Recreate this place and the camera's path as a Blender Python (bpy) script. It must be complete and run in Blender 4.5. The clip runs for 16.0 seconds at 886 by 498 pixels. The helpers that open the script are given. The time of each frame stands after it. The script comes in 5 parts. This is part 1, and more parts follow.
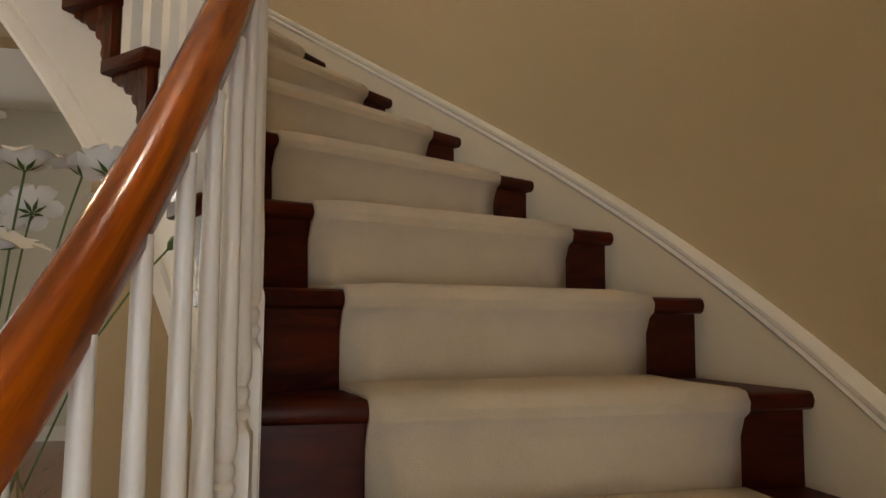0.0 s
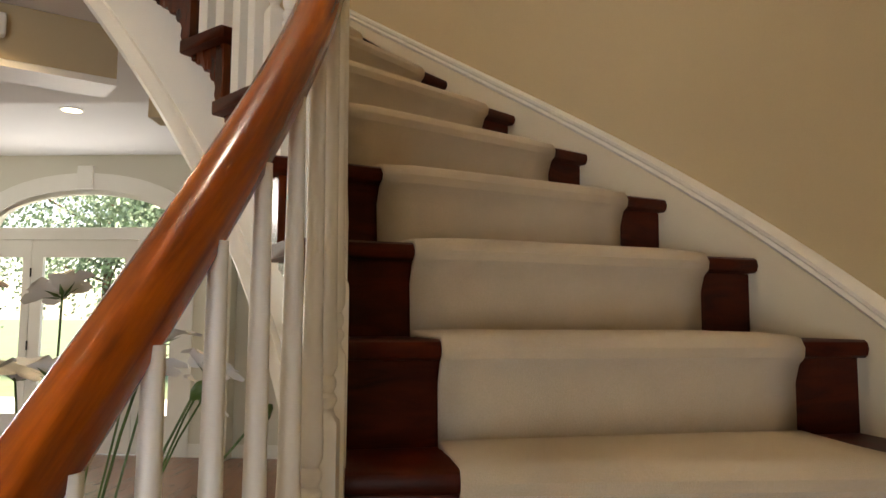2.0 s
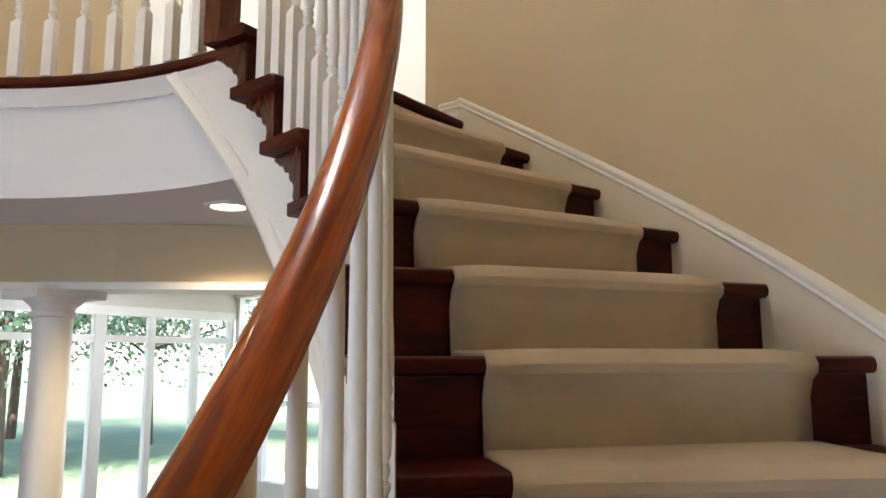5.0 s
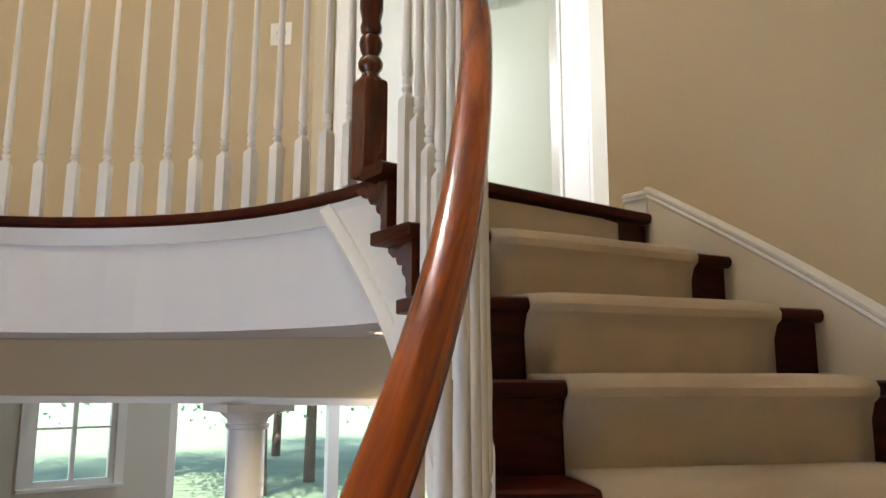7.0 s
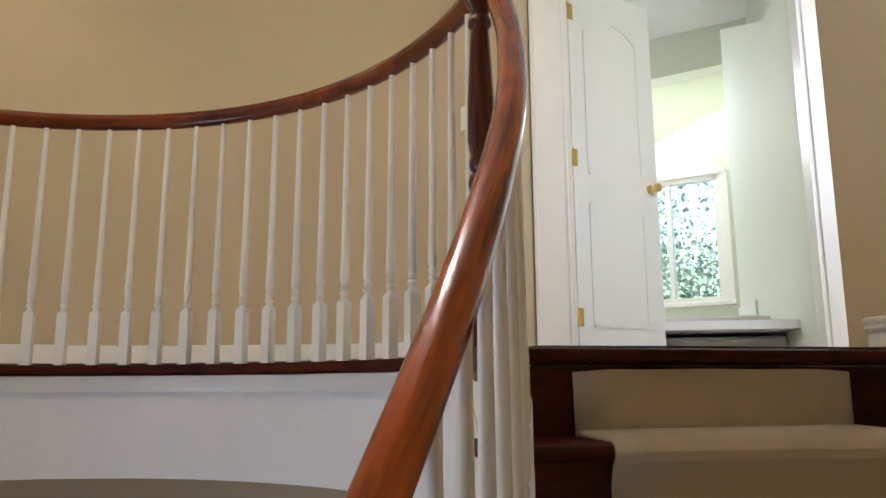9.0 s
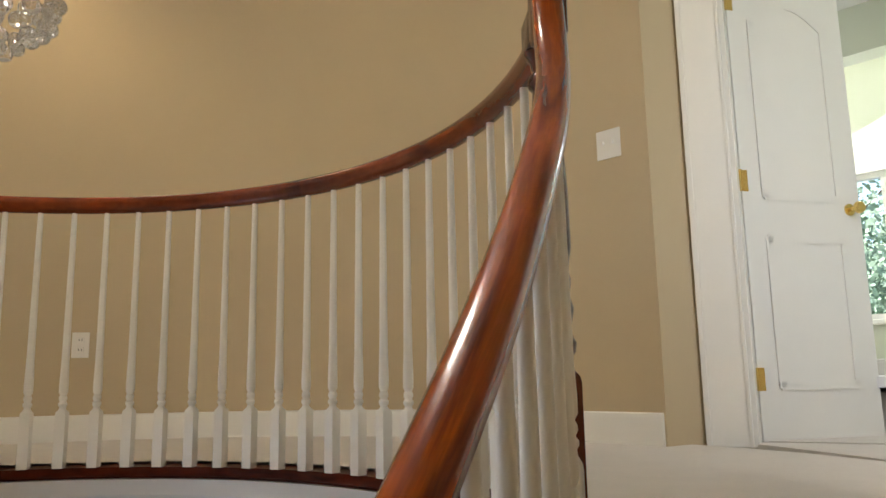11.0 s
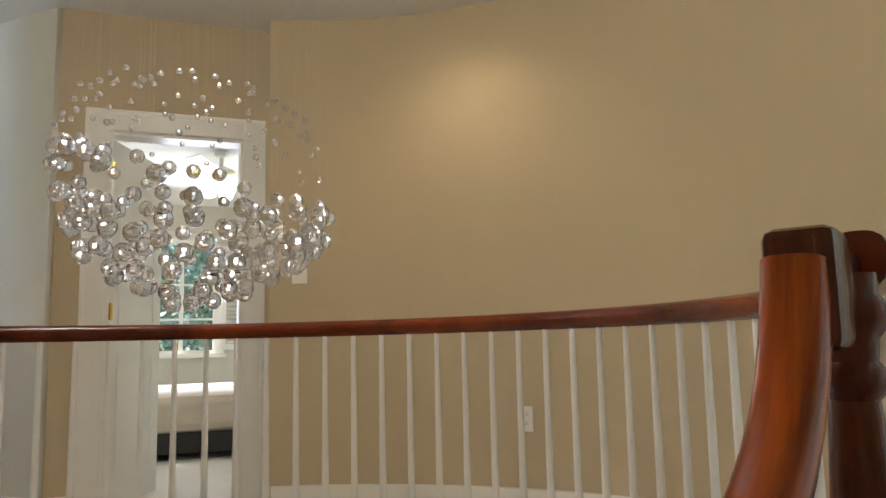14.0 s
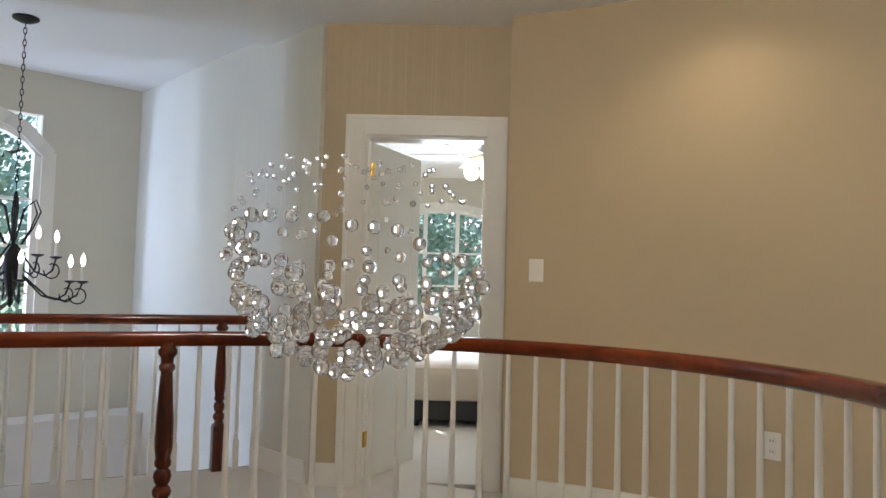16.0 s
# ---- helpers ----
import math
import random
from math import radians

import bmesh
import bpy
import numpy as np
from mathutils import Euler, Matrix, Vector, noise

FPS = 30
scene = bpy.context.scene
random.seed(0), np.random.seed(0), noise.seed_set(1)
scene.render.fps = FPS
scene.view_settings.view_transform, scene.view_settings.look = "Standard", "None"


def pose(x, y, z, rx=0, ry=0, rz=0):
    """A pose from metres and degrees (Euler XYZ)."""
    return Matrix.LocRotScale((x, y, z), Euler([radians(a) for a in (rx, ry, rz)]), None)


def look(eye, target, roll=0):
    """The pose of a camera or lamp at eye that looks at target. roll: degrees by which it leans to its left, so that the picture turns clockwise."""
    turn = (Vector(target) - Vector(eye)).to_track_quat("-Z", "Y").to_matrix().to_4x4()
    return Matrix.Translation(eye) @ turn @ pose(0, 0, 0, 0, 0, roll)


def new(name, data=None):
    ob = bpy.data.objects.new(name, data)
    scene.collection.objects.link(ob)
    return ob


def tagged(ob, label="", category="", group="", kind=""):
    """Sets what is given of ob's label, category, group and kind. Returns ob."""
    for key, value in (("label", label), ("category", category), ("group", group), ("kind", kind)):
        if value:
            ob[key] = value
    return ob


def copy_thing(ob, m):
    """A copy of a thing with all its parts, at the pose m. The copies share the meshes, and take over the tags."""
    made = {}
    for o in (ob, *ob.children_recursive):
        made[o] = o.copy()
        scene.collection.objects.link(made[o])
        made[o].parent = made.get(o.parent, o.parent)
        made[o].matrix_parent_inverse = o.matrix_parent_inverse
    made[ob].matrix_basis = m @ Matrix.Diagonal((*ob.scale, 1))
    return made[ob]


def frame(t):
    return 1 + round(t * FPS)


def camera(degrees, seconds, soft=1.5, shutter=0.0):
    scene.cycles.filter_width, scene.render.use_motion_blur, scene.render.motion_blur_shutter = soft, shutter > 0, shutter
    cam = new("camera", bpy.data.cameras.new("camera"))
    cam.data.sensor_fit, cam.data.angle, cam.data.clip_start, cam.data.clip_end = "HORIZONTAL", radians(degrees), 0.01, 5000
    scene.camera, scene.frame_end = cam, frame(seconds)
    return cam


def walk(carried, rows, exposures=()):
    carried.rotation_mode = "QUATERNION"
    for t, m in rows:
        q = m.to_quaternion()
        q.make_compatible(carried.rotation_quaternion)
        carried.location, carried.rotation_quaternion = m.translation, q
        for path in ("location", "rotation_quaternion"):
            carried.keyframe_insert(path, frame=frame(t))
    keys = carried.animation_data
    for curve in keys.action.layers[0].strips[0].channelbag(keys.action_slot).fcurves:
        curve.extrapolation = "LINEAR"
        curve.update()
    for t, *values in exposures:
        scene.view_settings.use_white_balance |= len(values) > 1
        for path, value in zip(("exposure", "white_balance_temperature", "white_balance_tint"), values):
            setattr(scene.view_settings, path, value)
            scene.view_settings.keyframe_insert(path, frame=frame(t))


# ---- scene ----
cam = camera(60.8, 16.0)
PATH = [
    (0, (-1.155, -1.046, -1.854), (0.76, -1.591, -1.667), 0.5),
    (0.5, (-1.104, -1.115, -1.787), (0.839, -1.554, -1.6), -0.4),
    (1, (-1.063, -1.172, -1.717), (0.905, -1.495, -1.555), -0.2),
    (1.5, (-0.994, -1.226, -1.654), (1.002, -1.28, -1.536), 1.4),
    (2, (-0.895, -1.291, -1.587), (1.092, -1.162, -1.401), 0.4),
    (2.5, (-0.76, -1.336, -1.45), (1.215, -1.111, -1.235), -0.7),
    (3, (-0.62, -1.411, -1.328), (1.318, -0.993, -1.069), -0.3),
    (3.5, (-0.479, -1.473, -1.228), (1.425, -0.958, -0.897), 1.3),
    (4, (-0.378, -1.519, -1.098), (1.493, -0.896, -0.762), -0.3),
    (4.5, (-0.286, -1.569, -0.983), (1.457, -0.657, -0.625), 1.2),
    (5, (-0.204, -1.563, -0.909), (1.402, -0.407, -0.615), -0.1),
    (5.2, (-0.162, -1.546, -0.879), (1.393, -0.32, -0.597), 1.2),
    (7.3, (0.164, -1.571, -0.419), (1.235, 0.091, -0.118), -0.6),
    (7.5, (0.235, -1.588, -0.338), (1.22, 0.132, -0.068), -0.9),
    (8, (0.379, -1.566, -0.247), (1.162, 0.253, 0.032), -1.2),
    (8.5, (0.492, -1.552, -0.136), (1.106, 0.325, 0.182), -1.6),
    (9, (0.6, -1.478, -0.074), (1.083, 0.43, 0.281), -0.3),
    (9.5, (0.674, -1.405, 0.083), (1.058, 0.528, 0.425), -1.2),
    (9.7, (0.718, -1.383, 0.096), (1.043, 0.56, 0.439), -1.6),
    (12, (1.088, -0.893, 0.538), (0.661, 1.035, 0.855), -0.0),
    (12.5, (1.159, -0.815, 0.639), (0.426, 1.017, 0.963), 0.1),
    (13, (1.183, -0.735, 0.676), (0.163, 0.965, 0.945), -0.2),
    (13.5, (1.21, -0.675, 0.784), (0.094, 0.958, 1.075), -0.9),
    (14, (1.287, -0.594, 0.847), (0.007, 0.922, 1.097), -1.3),
    (14.5, (1.408, -0.571, 0.922), (-0.098, 0.743, 1.006), 0.6),
    (15, (1.428, -0.554, 0.981), (-0.173, 0.639, 1.096), -0.2),
    (15.5, (1.446, -0.434, 1.019), (-0.23, 0.648, 1.164), -0.5),
    (16, (1.464, -0.336, 1.13), (-0.307, 0.588, 1.239), 1.5),
]
walk(cam, [(t, look(eye, target, roll)) for t, eye, target, roll in PATH], exposures=((0.0, 1.50, 8900, 18), (0.5, 1.70, 8800, 17), (2.0, 1.85, 8600, 17), (3.5, 2.0, 8400, 17), (5.0, 2.2, 6500, 15), (7.5, 1.88, 6400, 15), (9.5, 1.60, 6200, 15), (12.0, 1.5, 6800, 13), (13.0, 1.48, 6500, 13), (16.0, 1.40, 5900, 15)))

# ---- light ----
world = bpy.data.worlds.new("world")
scene.world = world
world.use_nodes = True
_sky = world.node_tree.nodes.new("ShaderNodeTexSky")
_sky.sky_type = "NISHITA"
_sky.sun_disc = False
_sky.sun_elevation, _sky.sun_rotation = radians(54), radians(232)
world.node_tree.links.new(_sky.outputs[0], world.node_tree.nodes["Background"].inputs[0])
world.node_tree.nodes["Background"].inputs[1].default_value = 0.15


def lamp(name, kind, m, power, color, size=0.1, size_y=None, angle=None, blend=0.5):
    data = bpy.data.lights.new(name, kind)
    data.energy, data.color = power * (1.0 if kind == "SUN" else 0.175), color
    if kind == "AREA":
        data.shape, data.size = "RECTANGLE", size
        data.size_y = size_y or size
    elif kind == "SUN":
        data.angle = size
    else:
        data.shadow_soft_size = size
    if kind == "SPOT":
        data.spot_size, data.spot_blend = radians(angle), blend
    ob = new(name, data)
    ob.matrix_world = m
    return ob


WARM, COOL = (1.0, 0.80, 0.50), (0.80, 0.90, 1.0)
lamp("sun", "SUN", look((0, 0, 0), (0.45, 0.35, -0.80)), 5.0, (1.0, 0.95, 0.87), size=radians(0.5))
# daylight in the openings, and added fills where no window is seen
lamp("garden_window_daylight", "AREA", look((5.0, 7.25, -0.02), (1.5, 1.0, -2.6)), 190, COOL, 3.8, 0.45)
lamp("sunroom_daylight", "AREA", look((3.85, 4.8, 2.55), (2.6, 2.4, 0.4)), 150, (0.90, 0.95, 1.0), 1.7, 1.1)
# fill added in front of the blank side wall to brighten the sunroom
lamp("sunroom_side_fill", "AREA", look((1.05, 4.3, 1.6), (4.0, 3.2, 1.2)), 55, (0.78, 0.90, 1.0), 1.4, 1.6)
lamp("great_room_daylight", "AREA", look((-4.5, -4.3, 0.6), (-3.7, 0.7, 0.3)), 1200, (0.52, 0.68, 1.0), 1.6, 2.6)
lamp("ground_floor_daylight", "AREA", look((-4.4, -0.6, -2.2), (-1.0, -1.1, -2.3)), 140, (0.62, 0.77, 1.0), 1.8, 1.3)
# added fill in an unseen opening, brightens the sunroom steps and door
lamp("landing_fill", "AREA", look((2.66, 0.0, 1.45), (2.80, 2.3, 0.25)), 38, (0.85, 0.92, 1.0), 0.64, 1.2)
lamp("entrance_daylight", "AREA", look((6.98, 3.19, -1.3), (3.5, 3.0, -0.6)), 75, (0.72, 0.84, 1.0), 1.9, 1.3)
lamp("bedroom_daylight", "AREA", look((-5.6, 3.6, 1.3), (-3.0, 2.2, 0.9)), 95, COOL, 1.0, 1.3)
# ceiling lamps
lamp("hall_downlight", "SPOT", look((-0.95, 2.12, 2.64), (-1.0, 2.3, 0)), 34, WARM, 0.05, angle=125, blend=1.0)
lamp("soffit_downlight", "SPOT", look((1.385, 0.465, -0.41), (1.385, 0.465, -3)), 75, WARM, 0.05, angle=140, blend=0.5)
lamp("entry_downlight", "SPOT", look((5.30, 2.35, 0.17), (5.30, 2.35, -3)), 12, WARM, 0.05, angle=140, blend=0.5)
# fill added below the unseen ceiling plate to light the stairwell
lamp("well_fill", "POINT", pose(-0.14, 0.28, 2.50), 105, (1.0, 0.90, 0.74), 0.12)
lamp("bedroom_fan_bulb", "POINT", pose(-3.95, 2.84, 1.98), 7, (1.0, 0.9, 0.75), 0.1)


# ---- materials ----
def material(name, base, rough=0.5, metal=0.0, vary=0.06, scale=6.0, fine=0.0, fine_scale=200.0, bump=0.0, bump_scale=150.0, coat=0.0, sheen=0.0, stretch=(1, 1, 1)):
    """Principled surface with soft large stains, a fine grain and relief."""
    m = bpy.data.materials.new(name)
    m.use_nodes = True
    nt = m.node_tree
    b = nt.nodes["Principled BSDF"]
    b.inputs["Roughness"].default_value, b.inputs["Metallic"].default_value = rough, metal
    b.inputs["Coat Weight"].default_value = coat
    b.inputs["Coat Roughness"].default_value = 0.12
    b.inputs["Sheen Weight"].default_value = sheen
    tc = nt.nodes.new("ShaderNodeTexCoord")
    mp = nt.nodes.new("ShaderNodeMapping")
    mp.inputs["Scale"].default_value = stretch
    nt.links.new(tc.outputs["Object"], mp.inputs[0])
    big = nt.nodes.new("ShaderNodeTexNoise")
    big.inputs["Scale"].default_value, big.inputs["Detail"].default_value = scale, 5
    nt.links.new(mp.outputs[0], big.inputs["Vector"])
    small = nt.nodes.new("ShaderNodeTexNoise")
    small.inputs["Scale"].default_value, small.inputs["Detail"].default_value = fine_scale, 2
    nt.links.new(mp.outputs[0], small.inputs["Vector"])
    mix = nt.nodes.new("ShaderNodeMix")
    mix.data_type = "RGBA"
    mix.inputs[6].default_value = (*[c * (1 - vary) for c in base], 1)
    mix.inputs[7].default_value = (*[min(1, c * (1 + vary)) for c in base], 1)
    nt.links.new(big.outputs[0], mix.inputs[0])
    mix2 = nt.nodes.new("ShaderNodeMix")
    mix2.data_type, mix2.blend_type = "RGBA", "MULTIPLY"
    mix2.inputs[0].default_value = fine
    nt.links.new(mix.outputs[2], mix2.inputs[6])
    nt.links.new(small.outputs[0], mix2.inputs[7])
    nt.links.new(mix2.outputs[2], b.inputs["Base Color"])
    if bump:
        bt = nt.nodes.new("ShaderNodeTexNoise")
        bt.inputs["Scale"].default_value, bt.inputs["Detail"].default_value = bump_scale, 3
        nt.links.new(mp.outputs[0], bt.inputs["Vector"])
        bn = nt.nodes.new("ShaderNodeBump")
        bn.inputs["Strength"].default_value, bn.inputs["Distance"].default_value = bump, 0.004
        nt.links.new(bt.outputs[0], bn.inputs["Height"])
        nt.links.new(bn.outputs[0], b.inputs["Normal"])
    return m


def wood(name, dark, light, rough=0.25, coat=0.5, scale=3.0, stretch=(9, 9, 1.0), along=False, pores=0.45, spec=0.3):
    """Stained wood: long streaks, pores and uneven gloss."""
    m = bpy.data.materials.new(name)
    m.use_nodes = True
    nt = m.node_tree
    b = nt.nodes["Principled BSDF"]
    b.inputs["Coat Weight"].default_value, b.inputs["Coat Roughness"].default_value = coat, 0.10
    b.inputs["Specular IOR Level"].default_value = spec
    tc = nt.nodes.new("ShaderNodeTexCoord")
    oi = nt.nodes.new("ShaderNodeObjectInfo")
    add = nt.nodes.new("ShaderNodeVectorMath")
    nt.links.new(tc.outputs["UV" if along else "Object"], add.inputs[0])
    nt.links.new(oi.outputs["Random"], add.inputs[1])
    mp = nt.nodes.new("ShaderNodeMapping")
    mp.inputs["Scale"].default_value = stretch
    nt.links.new(add.outputs[0], mp.inputs[0])
    n1 = nt.nodes.new("ShaderNodeTexNoise")
    n1.inputs["Scale"].default_value, n1.inputs["Detail"].default_value, n1.inputs["Distortion"].default_value = scale, 6, 1.2
    nt.links.new(mp.outputs[0], n1.inputs["Vector"])
    ramp = nt.nodes.new("ShaderNodeValToRGB")
    ramp.color_ramp.elements[0].position, ramp.color_ramp.elements[1].position = 0.32, 0.68
    ramp.color_ramp.elements[0].color, ramp.color_ramp.elements[1].color = (*dark, 1), (*light, 1)
    nt.links.new(n1.outputs[0], ramp.inputs[0])
    n2 = nt.nodes.new("ShaderNodeTexNoise")
    n2.inputs["Scale"].default_value, n2.inputs["Detail"].default_value = scale * 12, 3
    nt.links.new(mp.outputs[0], n2.inputs["Vector"])
    mul = nt.nodes.new("ShaderNodeMix")
    mul.data_type, mul.blend_type = "RGBA", "MULTIPLY"
    mul.inputs[0].default_value = pores
    nt.links.new(ramp.outputs[0], mul.inputs[6])
    nt.links.new(n2.outputs[0], mul.inputs[7])
    nt.links.new(mul.outputs[2], b.inputs["Base Color"])
    mr = nt.nodes.new("ShaderNodeMapRange")
    mr.inputs[3].default_value, mr.inputs[4].default_value = rough * 0.7, rough * 1.4
    nt.links.new(n1.outputs[0], mr.inputs[0])
    nt.links.new(mr.outputs[0], b.inputs["Roughness"])
    bn = nt.nodes.new("ShaderNodeBump")
    bn.inputs["Strength"].default_value, bn.inputs["Distance"].default_value = 0.10, 0.002
    nt.links.new(n2.outputs[0], bn.inputs["Height"])
    nt.links.new(bn.outputs[0], b.inputs["Normal"])
    return m


def glowing(name, color, strength):
    m = bpy.data.materials.new(name)
    m.use_nodes = True
    b = m.node_tree.nodes["Principled BSDF"]
    b.inputs["Base Color"].default_value = (*color, 1)
    b.inputs["Emission Color"].default_value = (*color, 1)
    b.inputs["Emission Strength"].default_value = strength
    return m


def glass(name, rough=0.0, ior=1.5, color=(1, 1, 1)):
    m = bpy.data.materials.new(name)
    m.use_nodes = True
    b = m.node_tree.nodes["Principled BSDF"]
    b.inputs["Base Color"].default_value = (*color, 1)
    b.inputs["Transmission Weight"].default_value, b.inputs["Roughness"].default_value, b.inputs["IOR"].default_value = 1, rough, ior
    return m


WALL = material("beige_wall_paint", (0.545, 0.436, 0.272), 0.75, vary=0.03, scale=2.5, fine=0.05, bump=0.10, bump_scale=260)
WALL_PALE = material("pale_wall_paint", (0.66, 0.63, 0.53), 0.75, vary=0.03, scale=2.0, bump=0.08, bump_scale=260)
WALL_GREEN = material("pale_green_wall_paint", (0.66, 0.68, 0.55), 0.75, vary=0.03, scale=2.0, bump=0.08, bump_scale=260)
WHITE = material("white_trim_paint", (0.84, 0.82, 0.75), 0.38, vary=0.03, scale=8, fine=0.04, bump=0.05, bump_scale=90)
WHITE_FLAT = material("white_flat_paint", (0.80, 0.79, 0.77), 0.8, vary=0.02, scale=3, bump=0.06, bump_scale=220)
CEILING = material("ceiling_paint", (0.78, 0.77, 0.73), 0.85, vary=0.02, scale=3, bump=0.1, bump_scale=180)
CREAM = material("cream_string_paint", (0.74, 0.67, 0.52), 0.45, vary=0.03, scale=6, bump=0.04, bump_scale=120)
RUNNER = material("cream_carpet_runner", (0.70, 0.56, 0.375), 0.95, vary=0.10, scale=14, fine=0.25, fine_scale=420, bump=0.7, bump_scale=600, sheen=0.35)
CARPET = material("pale_carpet", (0.73, 0.68, 0.60), 0.95, vary=0.07, scale=9, fine=0.2, fine_scale=380, bump=0.7, bump_scale=520, sheen=0.3)
CHERRY = wood("cherry_stained_wood", (0.055, 0.009, 0.003), (0.17, 0.030, 0.007), 0.24, 0.3)
RAIL_DARK = wood("red_cherry_gallery_rail_wood", (0.10, 0.016, 0.004), (0.30, 0.052, 0.010), 0.22, 0.4, scale=1.0, stretch=(3, 14, 1), along=True)
TREAD_WOOD = wood("dark_cherry_tread_wood", (0.030, 0.0035, 0.0009), (0.085, 0.010, 0.002), 0.32, 0.05, stretch=(2, 2, 9), pores=0.22, spec=0.12)
RAIL_WOOD = wood("orange_cherry_handrail_wood", (0.20, 0.030, 0.003), (0.68, 0.132, 0.006), 0.19, 0.5, scale=1.0, stretch=(3, 12, 1), along=True)
FLOOR_WOOD = wood("red_oak_floor_boards", (0.14, 0.045, 0.018), (0.30, 0.11, 0.045), 0.28, 0.4, stretch=(1.2, 12, 1))
BRASS = material("polished_brass", (0.80, 0.58, 0.20), 0.22, 1.0, vary=0.08, scale=20)
IRON = material("black_wrought_iron", (0.02, 0.018, 0.016), 0.5, 0.6, vary=0.2, scale=30, bump=0.2)
PLASTIC = material("ivory_switch_plastic", (0.82, 0.80, 0.74), 0.35, vary=0.02)
CRYSTAL = glass("cut_crystal", 0.0, 1.32)
CRYSTAL.node_tree.nodes["Principled BSDF"].inputs["Transmission Weight"].default_value = 0.88
PANE = glass("window_pane_glass", 0.0, 1.02)
WIRE = material("fine_steel_wire", (0.75, 0.74, 0.72), 0.3, 0.9, vary=0.02)
BULB = glowing("lit_bulb_glass", (1.0, 0.86, 0.62), 6)
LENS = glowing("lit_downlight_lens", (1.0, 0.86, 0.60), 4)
LEAF = material("tree_foliage", (0.26, 0.37, 0.27), 0.6, vary=0.55, scale=1.5, fine=0.3, fine_scale=30)
LEAF_DARK = material("flower_leaf_green", (0.05, 0.11, 0.02), 0.5, vary=0.3, scale=12)
BARK = material("tree_bark", (0.10, 0.07, 0.05), 0.9, vary=0.3, scale=8, bump=0.8, bump_scale=25)
LAWN = material("mown_lawn", (0.16, 0.24, 0.13), 0.9, vary=0.3, scale=0.8, fine=0.3, fine_scale=60, bump=0.6, bump_scale=80)
PAVING = material("pale_terrace_paving", (0.65, 0.63, 0.58), 0.8, vary=0.12, scale=1.5, fine=0.2, fine_scale=60)
PETAL = material("white_silk_petals", (0.82, 0.82, 0.78), 0.6, vary=0.05, scale=20)
FABRIC = material("beige_bed_linen", (0.62, 0.53, 0.42), 0.9, vary=0.06, scale=6, fine=0.1, bump=0.3, bump_scale=90, sheen=0.2)
BLACK = material("black_bed_base", (0.015, 0.014, 0.014), 0.5, vary=0.1)


# ---- modelling helpers ----
def thing(name, label, category, group="", kind=""):
    return tagged(new(name), label, category, group, kind)


def part(name, bm, mat, parent=None, label="", smooth=False):
    """Links a bmesh as one mesh object, under a thing or a part where one is given."""
    bmesh.ops.recalc_face_normals(bm, faces=bm.faces[:])
    me = bpy.data.meshes.new(name)
    bm.to_mesh(me)
    bm.free()
    me.materials.append(mat)
    if smooth:
        me.shade_smooth()
        me.set_sharp_from_angle(angle=radians(40))
    ob = new(name, me)
    if parent is not None:
        ob.parent = parent
    if label:
        ob["label"] = label
    return ob


def structure(name, bm, mat, label, category, smooth=False):
    return tagged(part(name, bm, mat, None, "", smooth), label, category, "", "structure")


def box(bm, x0, y0, z0, x1, y1, z1, m=None, bevel=0.0):
    vs = [bm.verts.new((x, y, z)) for z in (z0, z1) for x, y in ((x0, y0), (x1, y0), (x1, y1), (x0, y1))]
    fs = [bm.faces.new([vs[i] for i in q]) for q in ((0, 3, 2, 1), (4, 5, 6, 7), (0, 1, 5, 4), (1, 2, 6, 5), (2, 3, 7, 6), (3, 0, 4, 7))]
    if bevel:
        out = bmesh.ops.bevel(bm, geom=list({e for f in fs for e in f.edges}), offset=bevel, segments=2, affect="EDGES", profile=0.5)
        vs = list({v for f in out["faces"] for v in f.verts} | {v for v in vs if v.is_valid})
    if m is not None:
        bmesh.ops.transform(bm, matrix=m, verts=vs)
    return bm


def boxes(*dims, m=None, bevel=0.0):
    bm = bmesh.new()
    for d in dims:
        box(bm, *d, m=m, bevel=bevel)
    return bm


def lathe(bm, profile, n=16, m=None, square=0):
    """Turned shape from (radius, height) pairs; the first 'square' rings are square."""
    rings = []
    for i, (r, z) in enumerate(profile):
        ring = []
        for k in range(n):
            a = 2 * math.pi * (k + 0.5) / n
            if i < square:
                c, s = math.cos(a), math.sin(a)
                f = r / max(abs(c), abs(s))
                v = Vector((f * c, f * s, z))
            else:
                v = Vector((r * math.cos(a), r * math.sin(a), z))
            ring.append(bm.verts.new(m @ v if m is not None else v))
        rings.append(ring)
    for a, b in zip(rings, rings[1:]):
        for k in range(n):
            bm.faces.new((a[k], a[(k + 1) % n], b[(k + 1) % n], b[k]))
    bm.faces.new(rings[0][::-1])
    bm.faces.new(rings[-1])
    return bm


